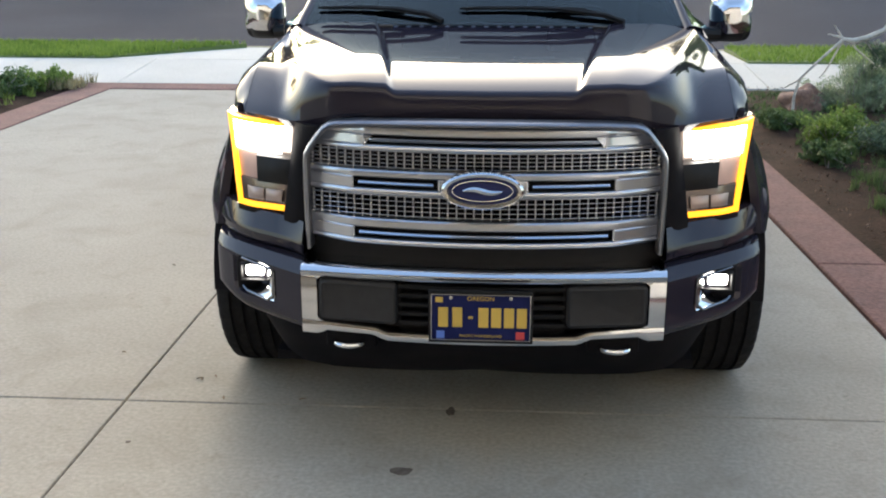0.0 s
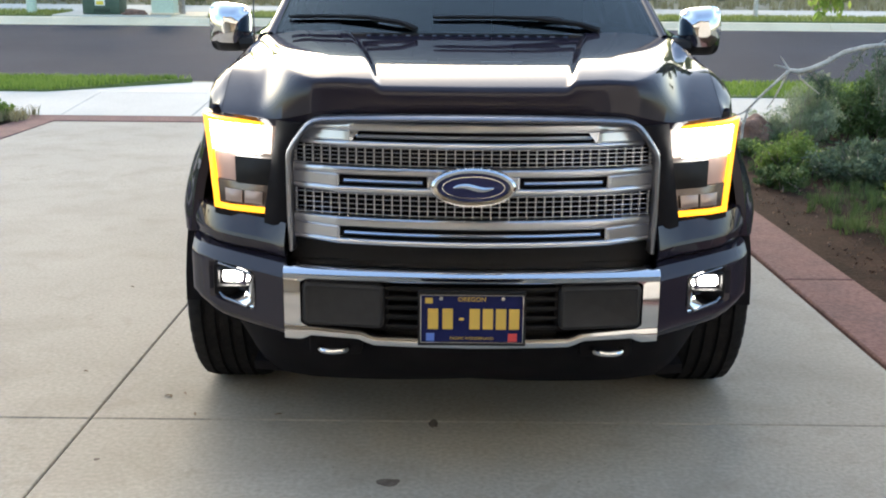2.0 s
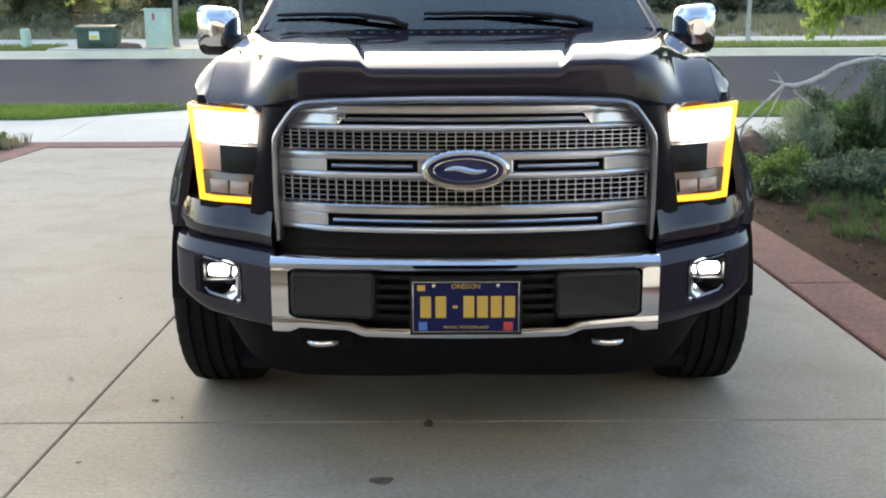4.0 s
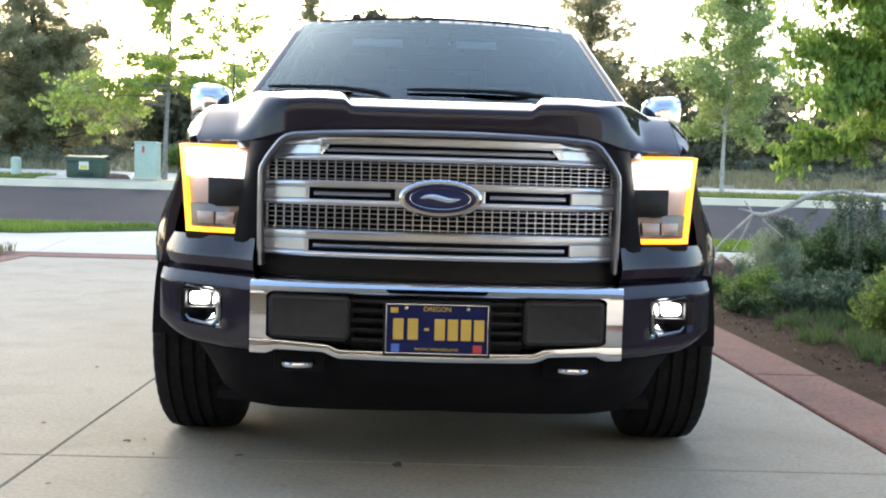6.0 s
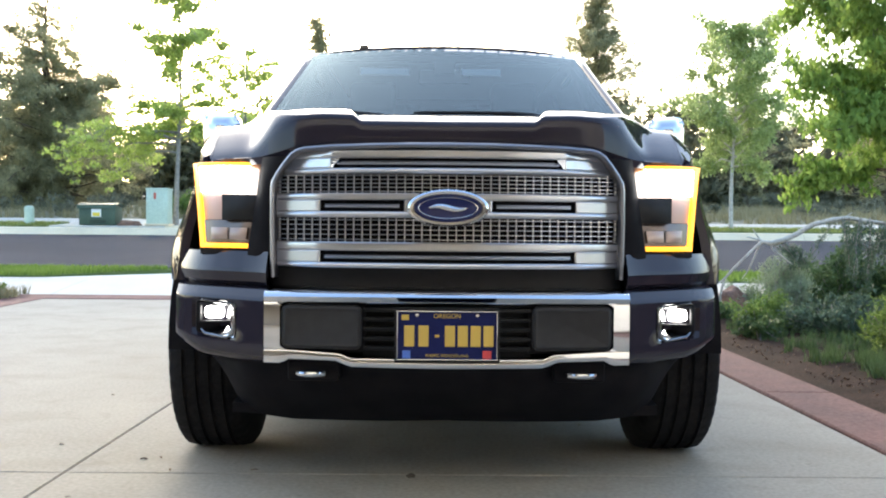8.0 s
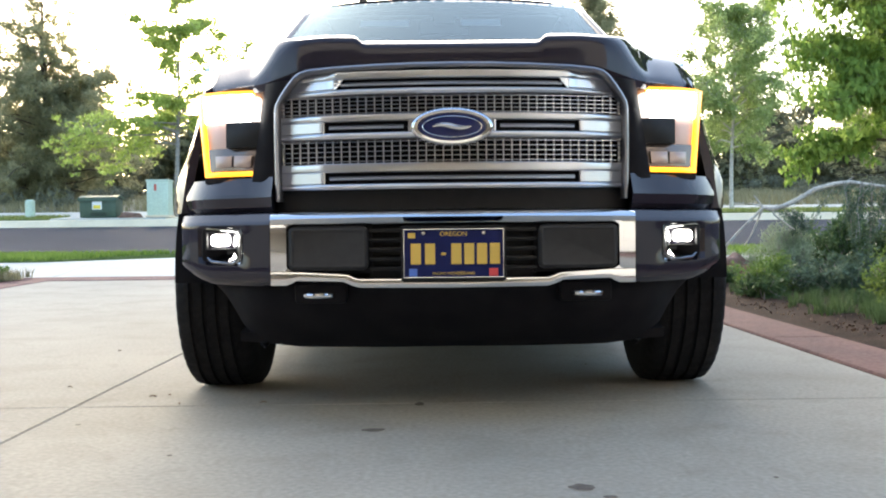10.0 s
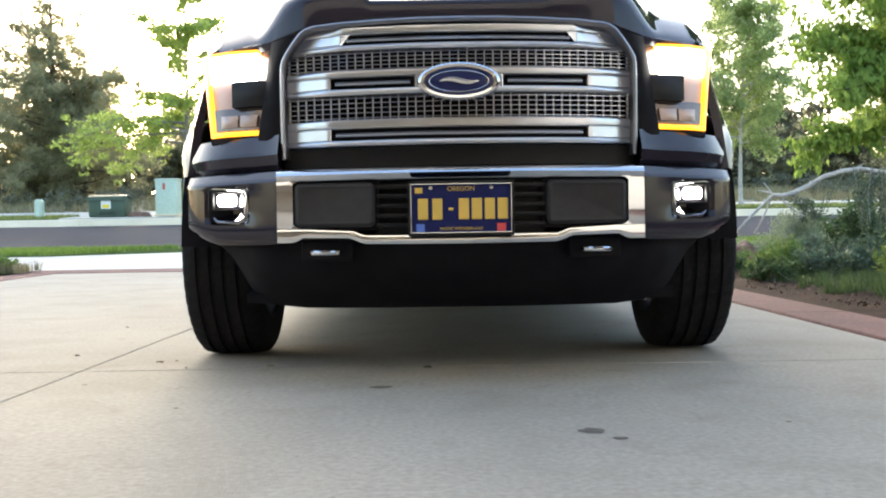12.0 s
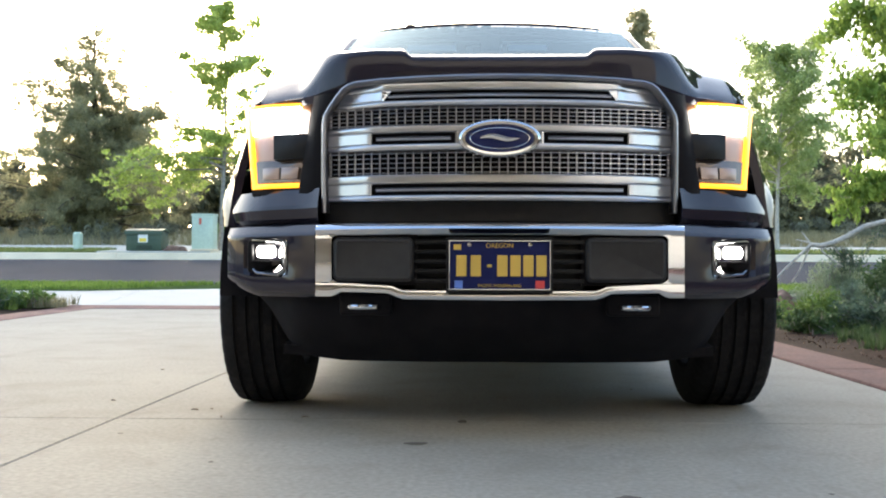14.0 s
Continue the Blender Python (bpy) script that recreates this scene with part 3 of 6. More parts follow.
def side_panel(bm, sx, y0, y1, ztop, zbot, ny=24, nz=14, thick=0.03):
    """A body side between two edges; zbot follows the wheel arches."""
    rows, back = [], []
    for i in range(ny + 1):
        y = lerp(y0, y1, i / ny)
        a, b = zbot(y), ztop(y)
        rows.append([(sx * side_x(y, lerp(a, b, k / nz)), y, lerp(a, b, k / nz)) for k in range(nz + 1)])
        back.append([(x - sx * thick, yy, z) for x, yy, z in rows[-1]])
    solid(bm, rows, back)


def arch(y, floor=0.42):
    for ax in (AX_F, AX_R):
        d = abs(y - ax)
        if d < 0.485:
            return max(floor, 0.42 + math.sqrt(0.485 ** 2 - d * d))
    return floor


def wheel(truck, sx, ax):
    cx, cz = sx * 0.850, TYRE_R
    prof = [(-0.135, 0.262), (-0.143, 0.30), (-0.146, 0.345), (-0.138, 0.378), (-0.122, 0.397)]
    for g in (-0.075, -0.025, 0.025, 0.075):
        prof += [(g - 0.009, 0.4045), (g - 0.006, 0.394), (g + 0.006, 0.394), (g + 0.009, 0.4045)]
    prof += [(0.122, 0.397), (0.138, 0.378), (0.146, 0.345), (0.143, 0.30), (0.135, 0.262)]
    prof = [(p * 0.93, r) for p, r in prof]
    N = 168
    bm = bmesh.new()
    rows = []
    for k in range(N):
        a = 2 * math.pi * k / N
        low = 0.006 if k % 4 == 3 else 0.0
        row = []
        for p, r in prof:
            rr = r - (low if abs(p) > 0.09 and r > 0.37 else low * 0.5 if r > 0.40 else 0.0)
            row.append((cx + p, ax + rr * math.sin(a), cz + rr * math.cos(a)))
        rows.append(row)
    rows.append(rows[0])
    grid(bm, rows)
    bmesh.ops.remove_doubles(bm, verts=bm.verts, dist=1e-5)
    tyre = part("tyre", bm, "rubber", truck, "black rubber tyre with a worn ribbed tread", angle=40)
    bm = bmesh.new()
    rp = [(-0.13, 0.265), (-0.12, 0.25), (0.10, 0.245), (0.125, 0.255), (0.137, 0.266)]
    rows = [[(cx + sx * p, ax + r * math.sin(2 * math.pi * k / 48), cz + r * math.cos(2 * math.pi * k / 48)) for p, r in rp] for k in range(49)]
    grid(bm, rows)
    for k in range(6):
        a = 2 * math.pi * k / 6
        for d in (-0.14, 0.14):
            tube(bm, [(cx + sx * 0.105, ax + 0.05 * math.sin(a), cz + 0.05 * math.cos(a)), (cx + sx * 0.115, ax + 0.15 * math.sin(a + d * 0.6), cz + 0.15 * math.cos(a + d * 0.6)), (cx + sx * 0.12, ax + 0.25 * math.sin(a + d), cz + 0.25 * math.cos(a + d))], [0.03, 0.022, 0.02], 6)
    tube(bm, [(cx + sx * 0.04, ax, cz), (cx + sx * 0.125, ax, cz)], [0.07, 0.06], 16)
    part("rim", bm, "rim_metal", tyre, "polished alloy rim")
    bm = bmesh.new()
    tube(bm, [(cx - sx * 0.06, ax, cz), (cx + sx * 0.03, ax, cz)], 0.17, 24)
    part("brake_disc", bm, "dark_chrome", tyre)


def headlight(truck, sx):
    """One lit lamp unit: dark housing, white main lamp, amber light bar, lower lens, black block."""
    def P(u, v, off=0.0):
        # u: 0 inner to 1 outer; v: 0 bottom to 1 top
        x = lerp(lerp(0.630, 0.585, v), lerp(0.812, 0.868, max(0.0, v) ** 1.3), u)
        y = interp(x, [(0.57, 0.225), (0.65, 0.255), (0.75, 0.30), (0.82, 0.36), (0.88, 0.47)]) + 0.035 * v + off
        z = lerp(0.772, lerp(1.054, 1.062, u), v)
        return (sx * x, y, z)

    def patch(bm, u0, u1, v0, v1, off, thick, n=8, m=6, bulge=0.0):
        f, b = [], []
        for i in range(n + 1):
            u = lerp(u0, u1, i / n)
            f.append([P(u, lerp(v0, v1, j / m), off - bulge * math.sin(math.pi * i / n) * math.sin(math.pi * j / m)) for j in range(m + 1)])
            b.append([P(u, lerp(v0, v1, j / m), off + thick) for j in range(m + 1)])
        solid(bm, f, b)
    bm = bmesh.new()
    patch(bm, -0.02, 1.01, -0.01, 1.0, 0.055, 0.05)
    hl = part("headlight", bm, "lens_smoke", truck, "lit headlight with white lamp and amber light bar")
    bm = bmesh.new()
    patch(bm, -0.02, 1.0, -0.06, 0.008, 0.024, 0.05, 10, 3)
    part("lamp_seam", bm, "under_black", hl, "black seam under the lamp")
    bm = bmesh.new()
    patch(bm, 0.900, 0.992, 0.012, 0.985, 0.016, 0.05, 4, 14, 0.006)
    patch(bm, 0.0, 0.901, 0.012, 0.062, 0.016, 0.05, 14, 3, 0.004)
    patch(bm, 0.18, 0.901, 0.948, 0.985, 0.016, 0.05, 14, 3, 0.003)
    part("light_bar", bm, "amber_light", hl, "glowing amber light bar")
    bm = bmesh.new()
    patch(bm, 0.19, 0.875, 0.640, 0.938, 0.022, 0.02, 10, 6, 0.012)
    part("main_lamp", bm, "headlight_on", hl, "bright white main lamp")
    for u in (0.36, 0.66):
        bm = bmesh.new()
        c = P(u, 0.815, 0.0)
        disc_y(bm, c[0], c[1] + 0.004, c[2] - 0.004, 0.028, 0.028, 0.03, 20, 0.004)
        part("projector", bm, "projector_on", hl, "round white projector lens")
    bm = bmesh.new()
    patch(bm, 0.50, 0.875, 0.33, 0.62, 0.03, 0.02, 6, 5, 0.004)
    part("reflector", bm, "rosy_lens", hl, "rosy lens, its faint own glow standing for main lamp spill")
    bm = bmesh.new()
    patch(bm, -0.10, 0.52, 0.33, 0.615, -0.010, 0.07, 8, 6, 0.012)
    part("black_block", bm, "black_plastic", hl, "matt black plastic divider block")
    bm = bmesh.new()
    patch(bm, 0.03, 0.875, 0.075, 0.325, 0.02, 0.03, 8, 5, 0.003)
    part("lower_lens", bm, "lens_smoke", hl, "smoked lower lens")
    bm = bmesh.new()
    for a, b in ((0.10, 0.40), (0.44, 0.74)):
        patch(bm, a, b, 0.11, 0.24, 0.010, 0.02, 5, 4, 0.006)
    part("lamp_cell", bm, "reflector", hl)


def build_front(truck):
    # grille frame
    def top_edge(x):
        a = abs(x)
        return interp(a, [(0, 1.100), (0.30, 1.098), (0.455, 1.088), (0.485, 1.070), (0.548, 0.985)])

    # one continuous surround, swept along the opening's outline
    half = [(0.547, 0.688), (0.549, 0.78), (0.550, 0.88), (0.549, 0.965), (0.545, 0.988), (0.530, 1.014), (0.508, 1.044), (0.486, 1.070), (0.466, 1.083), (0.44, 1.090), (0.36, 1.095), (0.24, 1.098), (0.12, 1.100)]
    path = half + [(0.0, 1.1005)] + [(-x, z) for x, z in half[::-1]]
    f, b = [], []
    for k, (x, z) in enumerate(path):
        p, q = path[max(0, k - 1)], path[min(len(path) - 1, k + 1)]
        d = Vector((q[0] - p[0], q[1] - p[1])).normalized()
        nx, nz = -d.y, d.x
        row, back = [], []
        for o, dy in ((0.0, 0.010), (0.003, -0.006), (0.008, -0.009), (0.015, -0.003), (0.018, 0.014)):
            xx, zz = x + nx * o, z + nz * o
            row.append((xx, yg(xx) + dy - 0.004, zz))
            back.append((xx, yg(xx) + 0.06, zz))
        f.append(row)
        b.append(back)
    bm = bmesh.new()
    solid(bm, f, b)
    part("grille_frame", bm, "frame_silver", truck, "satin silver grille surround", angle=50)
    # dark box behind the grille
    bm = bmesh.new()
    strip(bm, -0.54, 0.54, 0.655, lambda x: top_edge(x) - 0.01, 0.10, 0.02, 40)
    part("grille_backing", bm, "under_black", truck)

    def bar(lo, hi, slot_lo, slot_hi, slots, half):
        bm = bmesh.new()
        lim = lambda x, z: min(z, top_edge(x) - 0.017)  # noqa: E731
        end = max(abs(e) for sl in slots for e in sl) + 0.006
        turn, tilt = (0.26, 0.16) if lo > 1.0 else (0.26, 0.0)
        swept = lambda x: turn * max(0.0, abs(x) - end)  # noqa: E731
        lean = lambda x, z: tilt * (z - lo) * smoothstep(end, end + 0.015, abs(x))  # noqa: E731
        strip(bm, -half, half, slot_hi, lambda x: max(slot_hi + 0.002, lim(x, hi)), swept, 0.06, 90, 0.0012, lean)
        strip(bm, -half, half, lo, slot_lo, swept, 0.06, 90, 0.0012, lean)
        edges = [-half] + [e for sl in slots for e in sl] + [half]
        for a, b in zip(edges[::2], edges[1::2]):
            strip(bm, a, b, slot_lo - 0.001, slot_hi + 0.001, lambda x: swept(x) + 0.0004, 0.045, 20, 0.0, lean)
        bo = part("grille_bar", bm, "satin_silver", truck, "broad satin silver grille bar with a slot")
        for a, b in slots:
            bm = bmesh.new()
            strip(bm, a - 0.004, b + 0.004, slot_lo - 0.003, slot_hi + 0.003, 0.026, 0.012, 30)
            part("slot_recess", bm, "under_black", bo)
            bm = bmesh.new()
            mid = (slot_lo + slot_hi) / 2
            strip(bm, a + 0.018, b - 0.018, mid - 0.006, mid + 0.005, 0.003, 0.02, 30, 0.003)
            part("slot_trim", bm, "bright_silver", bo, "bright silver bar in the slot")
            for e, d in ((a, 1), (b, -1)):
                bm = bmesh.new()
                wedge = 0.024 if lo > 1.0 else 0.0
                f = [[(e - d * 0.0005, yg(e) + 0.0008 + q, lerp(slot_lo, slot_hi, 1 - lean)) for q in (0.0, 0.02)] for lean in (0.0, 0.33, 0.66, 1.0)]
                g = [[(e + d * (0.004 + wedge * (1 - lean)), yg(e + d * wedge) + 0.002 + q, lerp(slot_lo, slot_hi, 1 - lean)) for q in (0.0, 0.02)] for lean in (0.0, 0.33, 0.66, 1.0)]
                solid(bm, f, g)
                part("slot_end", bm, "bright_silver", bo, "bright narrow slot end", smooth=False)
    bar(1.008, 1.078, 1.024, 1.054, [(-0.355, 0.355)], 0.535)
    bar(0.874, 0.948, 0.892, 0.927, [(-0.392, -0.128), (0.128, 0.392)], 0.538)
    bar(0.722, 0.800, 0.737, 0.773, [(-0.392, 0.392)], 0.538)
    # grid inserts
    for z0, z1 in ((0.948, 1.008), (0.800, 0.874)):
        bm = bmesh.new()
        n = 40
        for k in range(n + 1):
            x = lerp(-0.522, 0.522, k / n)
            y = yg(x) + 0.030
            box(bm, x - 0.0017, x + 0.0017, y - 0.002, y + 0.014, z0 - 0.002, z1 + 0.002)
        part("grille_grid", bm, "mesh_silver", truck, "fine upright silver grille grid", smooth=False)
        bm = bmesh.new()
        rows = 5
        for k in range(rows):
            z = lerp(z0, z1, (k + 0.5) / rows)
            strip(bm, -0.53, 0.53, z - 0.0014, z + 0.0014, 0.026, 0.014, 40)
        part("grille_wire", bm, "bright_silver", truck, "fine bright crosswires of the grille grid", smooth=False)
    # badge: plain oval, blue in a bright ring
    bm = bmesh.new()
    n = 56
    rows = []
    for k in range(n + 1):
        a = 2 * math.pi * k / n
        rows.append([(rx * math.cos(a), y, 0.903 + rz * math.sin(a)) for rx, rz, y in ((0.1235, 0.058, 0.06), (0.1235, 0.058, 0.040), (0.1205, 0.0555, 0.031), (0.1135, 0.0500, 0.0260), (0.1045, 0.0425, 0.0275), (0.0985, 0.0375, 0.035))])
    grid(bm, rows)
    bmesh.ops.remove_doubles(bm, verts=bm.verts, dist=1e-5)
    badge = part("badge", bm, "chrome", truck, "oval grille badge with chrome ring")
    bm = bmesh.new()
    disc_y(bm, 0, 0.034, 0.903, 0.104, 0.042, 0.02, 56, 0.004)
    part("badge_face", bm, "badge_blue", badge, "dark blue enamel badge face")
    bm = bmesh.new()
    pts = [(lerp(-0.058, 0.058, k / 24), 0.005 * math.sin(2 * math.pi * k / 24)) for k in range(25)]
    tube(bm, [(x, 0.0292, 0.903 + z) for x, z in pts], [0.0015 + 0.0075 * math.sin(math.pi * k / 24) ** 0.7 for k in range(25)], 6)
    tube(bm, [(0.088 * math.cos(2 * math.pi * k / 48), 0.0318, 0.903 + 0.031 * math.sin(2 * math.pi * k / 48)) for k in range(49)], 0.0012, 5, caps=False)
    part("badge_flourish", bm, "chrome", badge, "plain silver flourish")

    # black gap panel between grille and bumper, and panels below the lamps
    bm = bmesh.new()
    strip(bm, -0.545, 0.545, 0.640, 0.724, 0.055, 0.06, 40)
    part("grille_apron", bm, "black_plastic", truck)
    for s in (-1, 1):
        # painted panel beside the grille and under the lamp, faceted
        bm = bmesh.new()
        f = []
        cols = [(0.556, 0.165), (0.60, 0.215), (0.66, 0.262), (0.74, 0.32), (0.80, 0.375), (0.86, 0.455), (0.905, 0.54)]
        for x, y in cols:
            zt = 0.766
            f.append([(s * x, y + 0.012, 0.650), (s * x, y - 0.026, 0.672), (s * x, y - 0.040, 0.702), (s * x, y - 0.036, 0.713), (s * x, y + 0.004, zt)])
        b = [[(x - s * 0.0, y + 0.08, z) for x, y, z in r] for r in f]
        solid(bm, f, b)
        part("lamp_panel", bm, "paint", truck, "glossy black panel under the headlight", angle=14)
        # gloss black upright between grille and lamp
        bm = bmesh.new()
        f = []
        for k in range(9):
            z = lerp(0.735, 1.064, k / 8)
            xi = 0.554 if z < 0.985 else lerp(0.554, 0.50, (z - 0.985) / 0.08)
            xo = lerp(0.632, 0.588, max(0, (z - 0.77) / 0.29))
            yi = yg(xi) + 0.03
            yo = 0.232 + 0.04 * (z - 0.7)
            f.append([(s * xi, yi, z), (s * lerp(xi, xo, 0.35), lerp(yi, yo, 0.3) - 0.01, z), (s * xo, yo, z)])
        b = [[(x, y + 0.08, z) for x, y, z in r] for r in f]
        solid(bm, f, b)
        part("grille_cheek", bm, "under_black", truck, "black upright beside the grille", angle=40)
        headlight(truck, s)
    build_bumper(truck)


def build_bumper(truck):
    yb = lambda x: 0.028 + 0.20 * x * x  # noqa: E731

    def bstrip(bm, x0, x1, zlo, zhi, off, depth, n=40, rnd=0.012):
        lo = zlo if callable(zlo) else (lambda x: zlo)
        hi = zhi if callable(zhi) else (lambda x: zhi)
        f, b = [], []
        for i in range(n + 1):
            x = lerp(x0, x1, i / n)
            y, a, c = yb(x) + off, lo(x), hi(x)
            r = min(rnd, (c - a) / 3)
            f.append([(x, y + r, a), (x, y + r * 0.3, a + r * 0.3), (x, y, a + r), (x, y, c - r), (x, y + r * 0.3, c - r * 0.3), (x, y + r, c)])
            b.append([(x, y + depth, lerp(a, c, k / 5)) for k in range(6)])
        solid(bm, f, b)
    root = bmesh.new()
    # chrome: rounded top roll, ends, lower lip with the notches above the hooks
    top = lambda x: 0.654 + 0.004 * (1 - (x / 0.55) ** 2)  # noqa: E731
    f, b = [], []
    for i in range(61):
        x = lerp(-0.556, 0.556, i / 60)
        y, zt = yb(x), top(x)
        f.append([(x, y + 0.10, zt + 0.006), (x, y + 0.035, zt), (x, y + 0.010, zt - 0.008), (x, y, zt - 0.022), (x, y + 0.006, zt - 0.034), (x, y + 0.012, zt - 0.040)])
        b.append([(x, y + 0.12, zt - 0.008 * k) for k in range(6)])
    solid(root, f, b)
    low = lambda x: interp(abs(x), [(0, 0.420), (0.29, 0.422), (0.335, 0.440), (0.48, 0.442), (0.50, 0.428), (0.556, 0.428)])  # noqa: E731
    lip = lambda x: interp(abs(x), [(0, 0.452), (0.29, 0.453), (0.32, 0.466), (0.47, 0.474), (0.556, 0.474)])  # noqa: E731
    bstrip(root, -0.556, 0.556, low, lip, 0.006, 0.08, 70, 0.010)
    for s in (-1, 1):
        bstrip(root, s * 0.556, s * 0.506, 0.470, lambda x: top(x) - 0.036, 0.006, 0.08, 6)
    bump = part("bumper", root, "chrome", truck, "chrome front bumper with dark end caps", angle=40)
    # black inserts: raised pads with rounded corners in a recess
    for s in (-1, 1):
        bm = bmesh.new()
        bstrip(bm, s * 0.245, s * 0.512, 0.466, 0.620, 0.034, 0.05, 14, 0.004)
        part("pad_recess", bm, "under_black", bump)
        bm = bmesh.new()
        xa, xb, za, zb, rr = 0.256, 0.502, 0.476, 0.610, 0.020
        ring = []
        for qx, qz, a0 in ((xb - rr, zb - rr, 0), (xa + rr, zb - rr, 90), (xa + rr, za + rr, 180), (xb - rr, za + rr, 270)):
            ring += [(qx, qz, radians(a0 + 15 * k)) for k in range(7)]
        loops = []
        for inset, dy in ((0.0, 0.045), (0.0, 0.018), (0.004, 0.010), (0.012, 0.006), (0.018, 0.009)):
            loops.append([bm.verts.new((s * (qx + (rr - inset) * math.cos(a)), yb(qx) + dy, qz + (rr - inset) * math.sin(a))) for qx, qz, a in ring])
        for p, q in zip(loops, loops[1:]):
            for k in range(len(p)):
                j = (k + 1) % len(p)
                bm.faces.new((p[k], p[j], q[j], q[k]))
        bm.faces.new(loops[-1])
        part("bumper_pad", bm, "pad_plastic", bump, "matt black plastic bumper pad", angle=40)
        # rounded chrome fillets at the frame's inner corners
        for cz_, dz in ((0.474, 1), (0.618, -1)):
            bm = bmesh.new()
            rows, back = [], []
            for k in range(9):
                a = radians(90 * k / 8)
                px, pz = 0.512 - 0.030 * (1 - math.sin(a)), cz_ + dz * 0.030 * (1 - math.cos(a))
                rows.append([(s * px, yb(px) + 0.008, pz), (s * 0.514, yb(0.514) + 0.008, cz_ - dz * 0.002)])
                back.append([(x, y + 0.03, z) for x, y, z in rows[-1]])
            solid(bm, rows, back)
            part("frame_corner", bm, "chrome", bump, angle=40)
    bm = bmesh.new()
    bstrip(bm, -0.255, 0.255, 0.446, 0.618, 0.06, 0.04, 20)
    for k in range(5):
        z = 0.474 + 0.029 * k
        bstrip(bm, -0.252, 0.252, z, z + 0.012, 0.026, 0.04, 20, 0.003)
    part("centre_louvre", bm, "black_plastic", bump, "black slatted bumper centre")
    # end caps with lamp recess
    for s in (-1, 1):
        bm = bmesh.new()
        cols = [(0.559, 0.100), (0.60, 0.135), (0.655, 0.18), (0.70, 0.218), (0.74, 0.252), (0.785, 0.292), (0.83, 0.335), (0.875, 0.385), (0.905, 0.43), (0.922, 0.50)]
        zs = [0.425, 0.430, 0.437, 0.446, 0.458, 0.470, 0.488, 0.512, 0.540, 0.565, 0.590, 0.606, 0.616, 0.620, 0.630, 0.640, 0.650, 0.654, 0.658]
        f = []
        for x, y in cols:
            row = []
            for z in zs:
                rec = 0.055 * smoothstep(0.652, 0.672, x) * (1 - smoothstep(0.80, 0.822, x)) * smoothstep(0.487, 0.512, z) * (1 - smoothstep(0.592, 0.612, z))
                yy = y + rec + 0.045 * max(0.0, (0.470 - z) / 0.045) ** 2.2 + 0.045 * smoothstep(0.650, 0.658, z) + 0.040 * min(1.0, max(0.0, (z - 0.618) / 0.034))
                zz = z + 0.040 * smoothstep(0.78, 0.922, x) * (1 - smoothstep(0.425, 0.56, z))
                row.append((s * x, yy, zz))
            f.append(row)
        fx = []
        for (x0, y0), (x1, y1), r0, r1 in zip(cols, cols[1:], f, f[1:]):
            fx.append(r0)
            fx.append([tuple((Vector(p) + Vector(q)) / 2) for p, q in zip(r0, r1)])
        fx.append(f[-1])
        bb = [[(x * 0.985, y + 0.07, z) for x, y, z in r] for r in fx]
        solid(bm, fx, bb)
        ec = part("end_cap", bm, "paint", bump, "glossy black bumper end cap", angle=22)
        # lamp in its recess
        bm = bmesh.new()
        pts = [(0.672, 0.600), (0.790, 0.607), (0.805, 0.590), (0.800, 0.520), (0.775, 0.500), (0.690, 0.494), (0.668, 0.515), (0.663, 0.580), (0.672, 0.600)]
        pts = [(s * x, interp(x, cols) + 0.004, z) for x, z in pts]
        tube(bm, pts, 0.005, 6)
        part("lamp_bezel", bm, "dark_chrome", ec, "dark chrome lamp surround")
        # broad chrome crescent beside the lamp and the tray below it
        bm = bmesh.new()
        f = []
        for x, zt, dy in ((0.666, 0.534, 0.004), (0.690, 0.530, 0.012), (0.72, 0.524, 0.016), (0.76, 0.522, 0.014), (0.79, 0.524, 0.008), (0.806, 0.530, 0.002)):
            zb = 0.496 + 0.03 * smoothstep(0.74, 0.806, x)
            f.append([(s * x, interp(x, cols) + 0.002, zb), (s * x, interp(x, cols) + 0.008 + dy * 0.4, lerp(zb, zt, 0.35)), (s * x, interp(x, cols) + 0.018 + dy * 1.8, zt)])
        b = [[(x, y + 0.012, z - 0.004) for x, y, z in r] for r in f]
        solid(bm, f, b)
        part("lamp_tray", bm, "chrome", ec, "bright chrome tray under the fog lamp", angle=50)
        bm = bmesh.new()
        f = []
        for k in range(9):
            z = lerp(0.500, 0.604, k / 8)
            bow = 0.010 * math.sin(math.pi * k / 8)
            f.append([(s * (0.662 - 0.2 * bow), interp(0.662, cols) + 0.000, z), (s * (0.672 + 0.3 * bow), interp(0.672, cols) + 0.008, z), (s * (0.682 + bow), interp(0.682, cols) + 0.030, z)])
        b = [[(x + s * 0.004, y + 0.012, z) for x, y, z in r] for r in f]
        solid(bm, f, b)
        part("lamp_trim", bm, "chrome", ec, "bright chrome lamp edge", angle=50)
        y = interp(0.74, cols)
        bm = bmesh.new()
        box(bm, s * 0.745 - 0.033, s * 0.745 + 0.033, y + 0.030, y + 0.06, 0.550, 0.587, 0.012, 3)
        part("fog_lamp", bm, "fog_on", ec, "lit white fog lamp")
        bm = bmesh.new()
        for px0, px1, pz0, pz1 in ((0.694, 0.792, 0.592, 0.597), (0.694, 0.792, 0.537, 0.542), (0.694, 0.699, 0.542, 0.592), (0.786, 0.791, 0.542, 0.592)):
            box(bm, min(s * px0, s * px1), max(s * px0, s * px1), y + 0.016, y + 0.06, pz0, pz1, 0.002, 1)
        part("lamp_rim", bm, "black_plastic", ec)
        bm = bmesh.new()
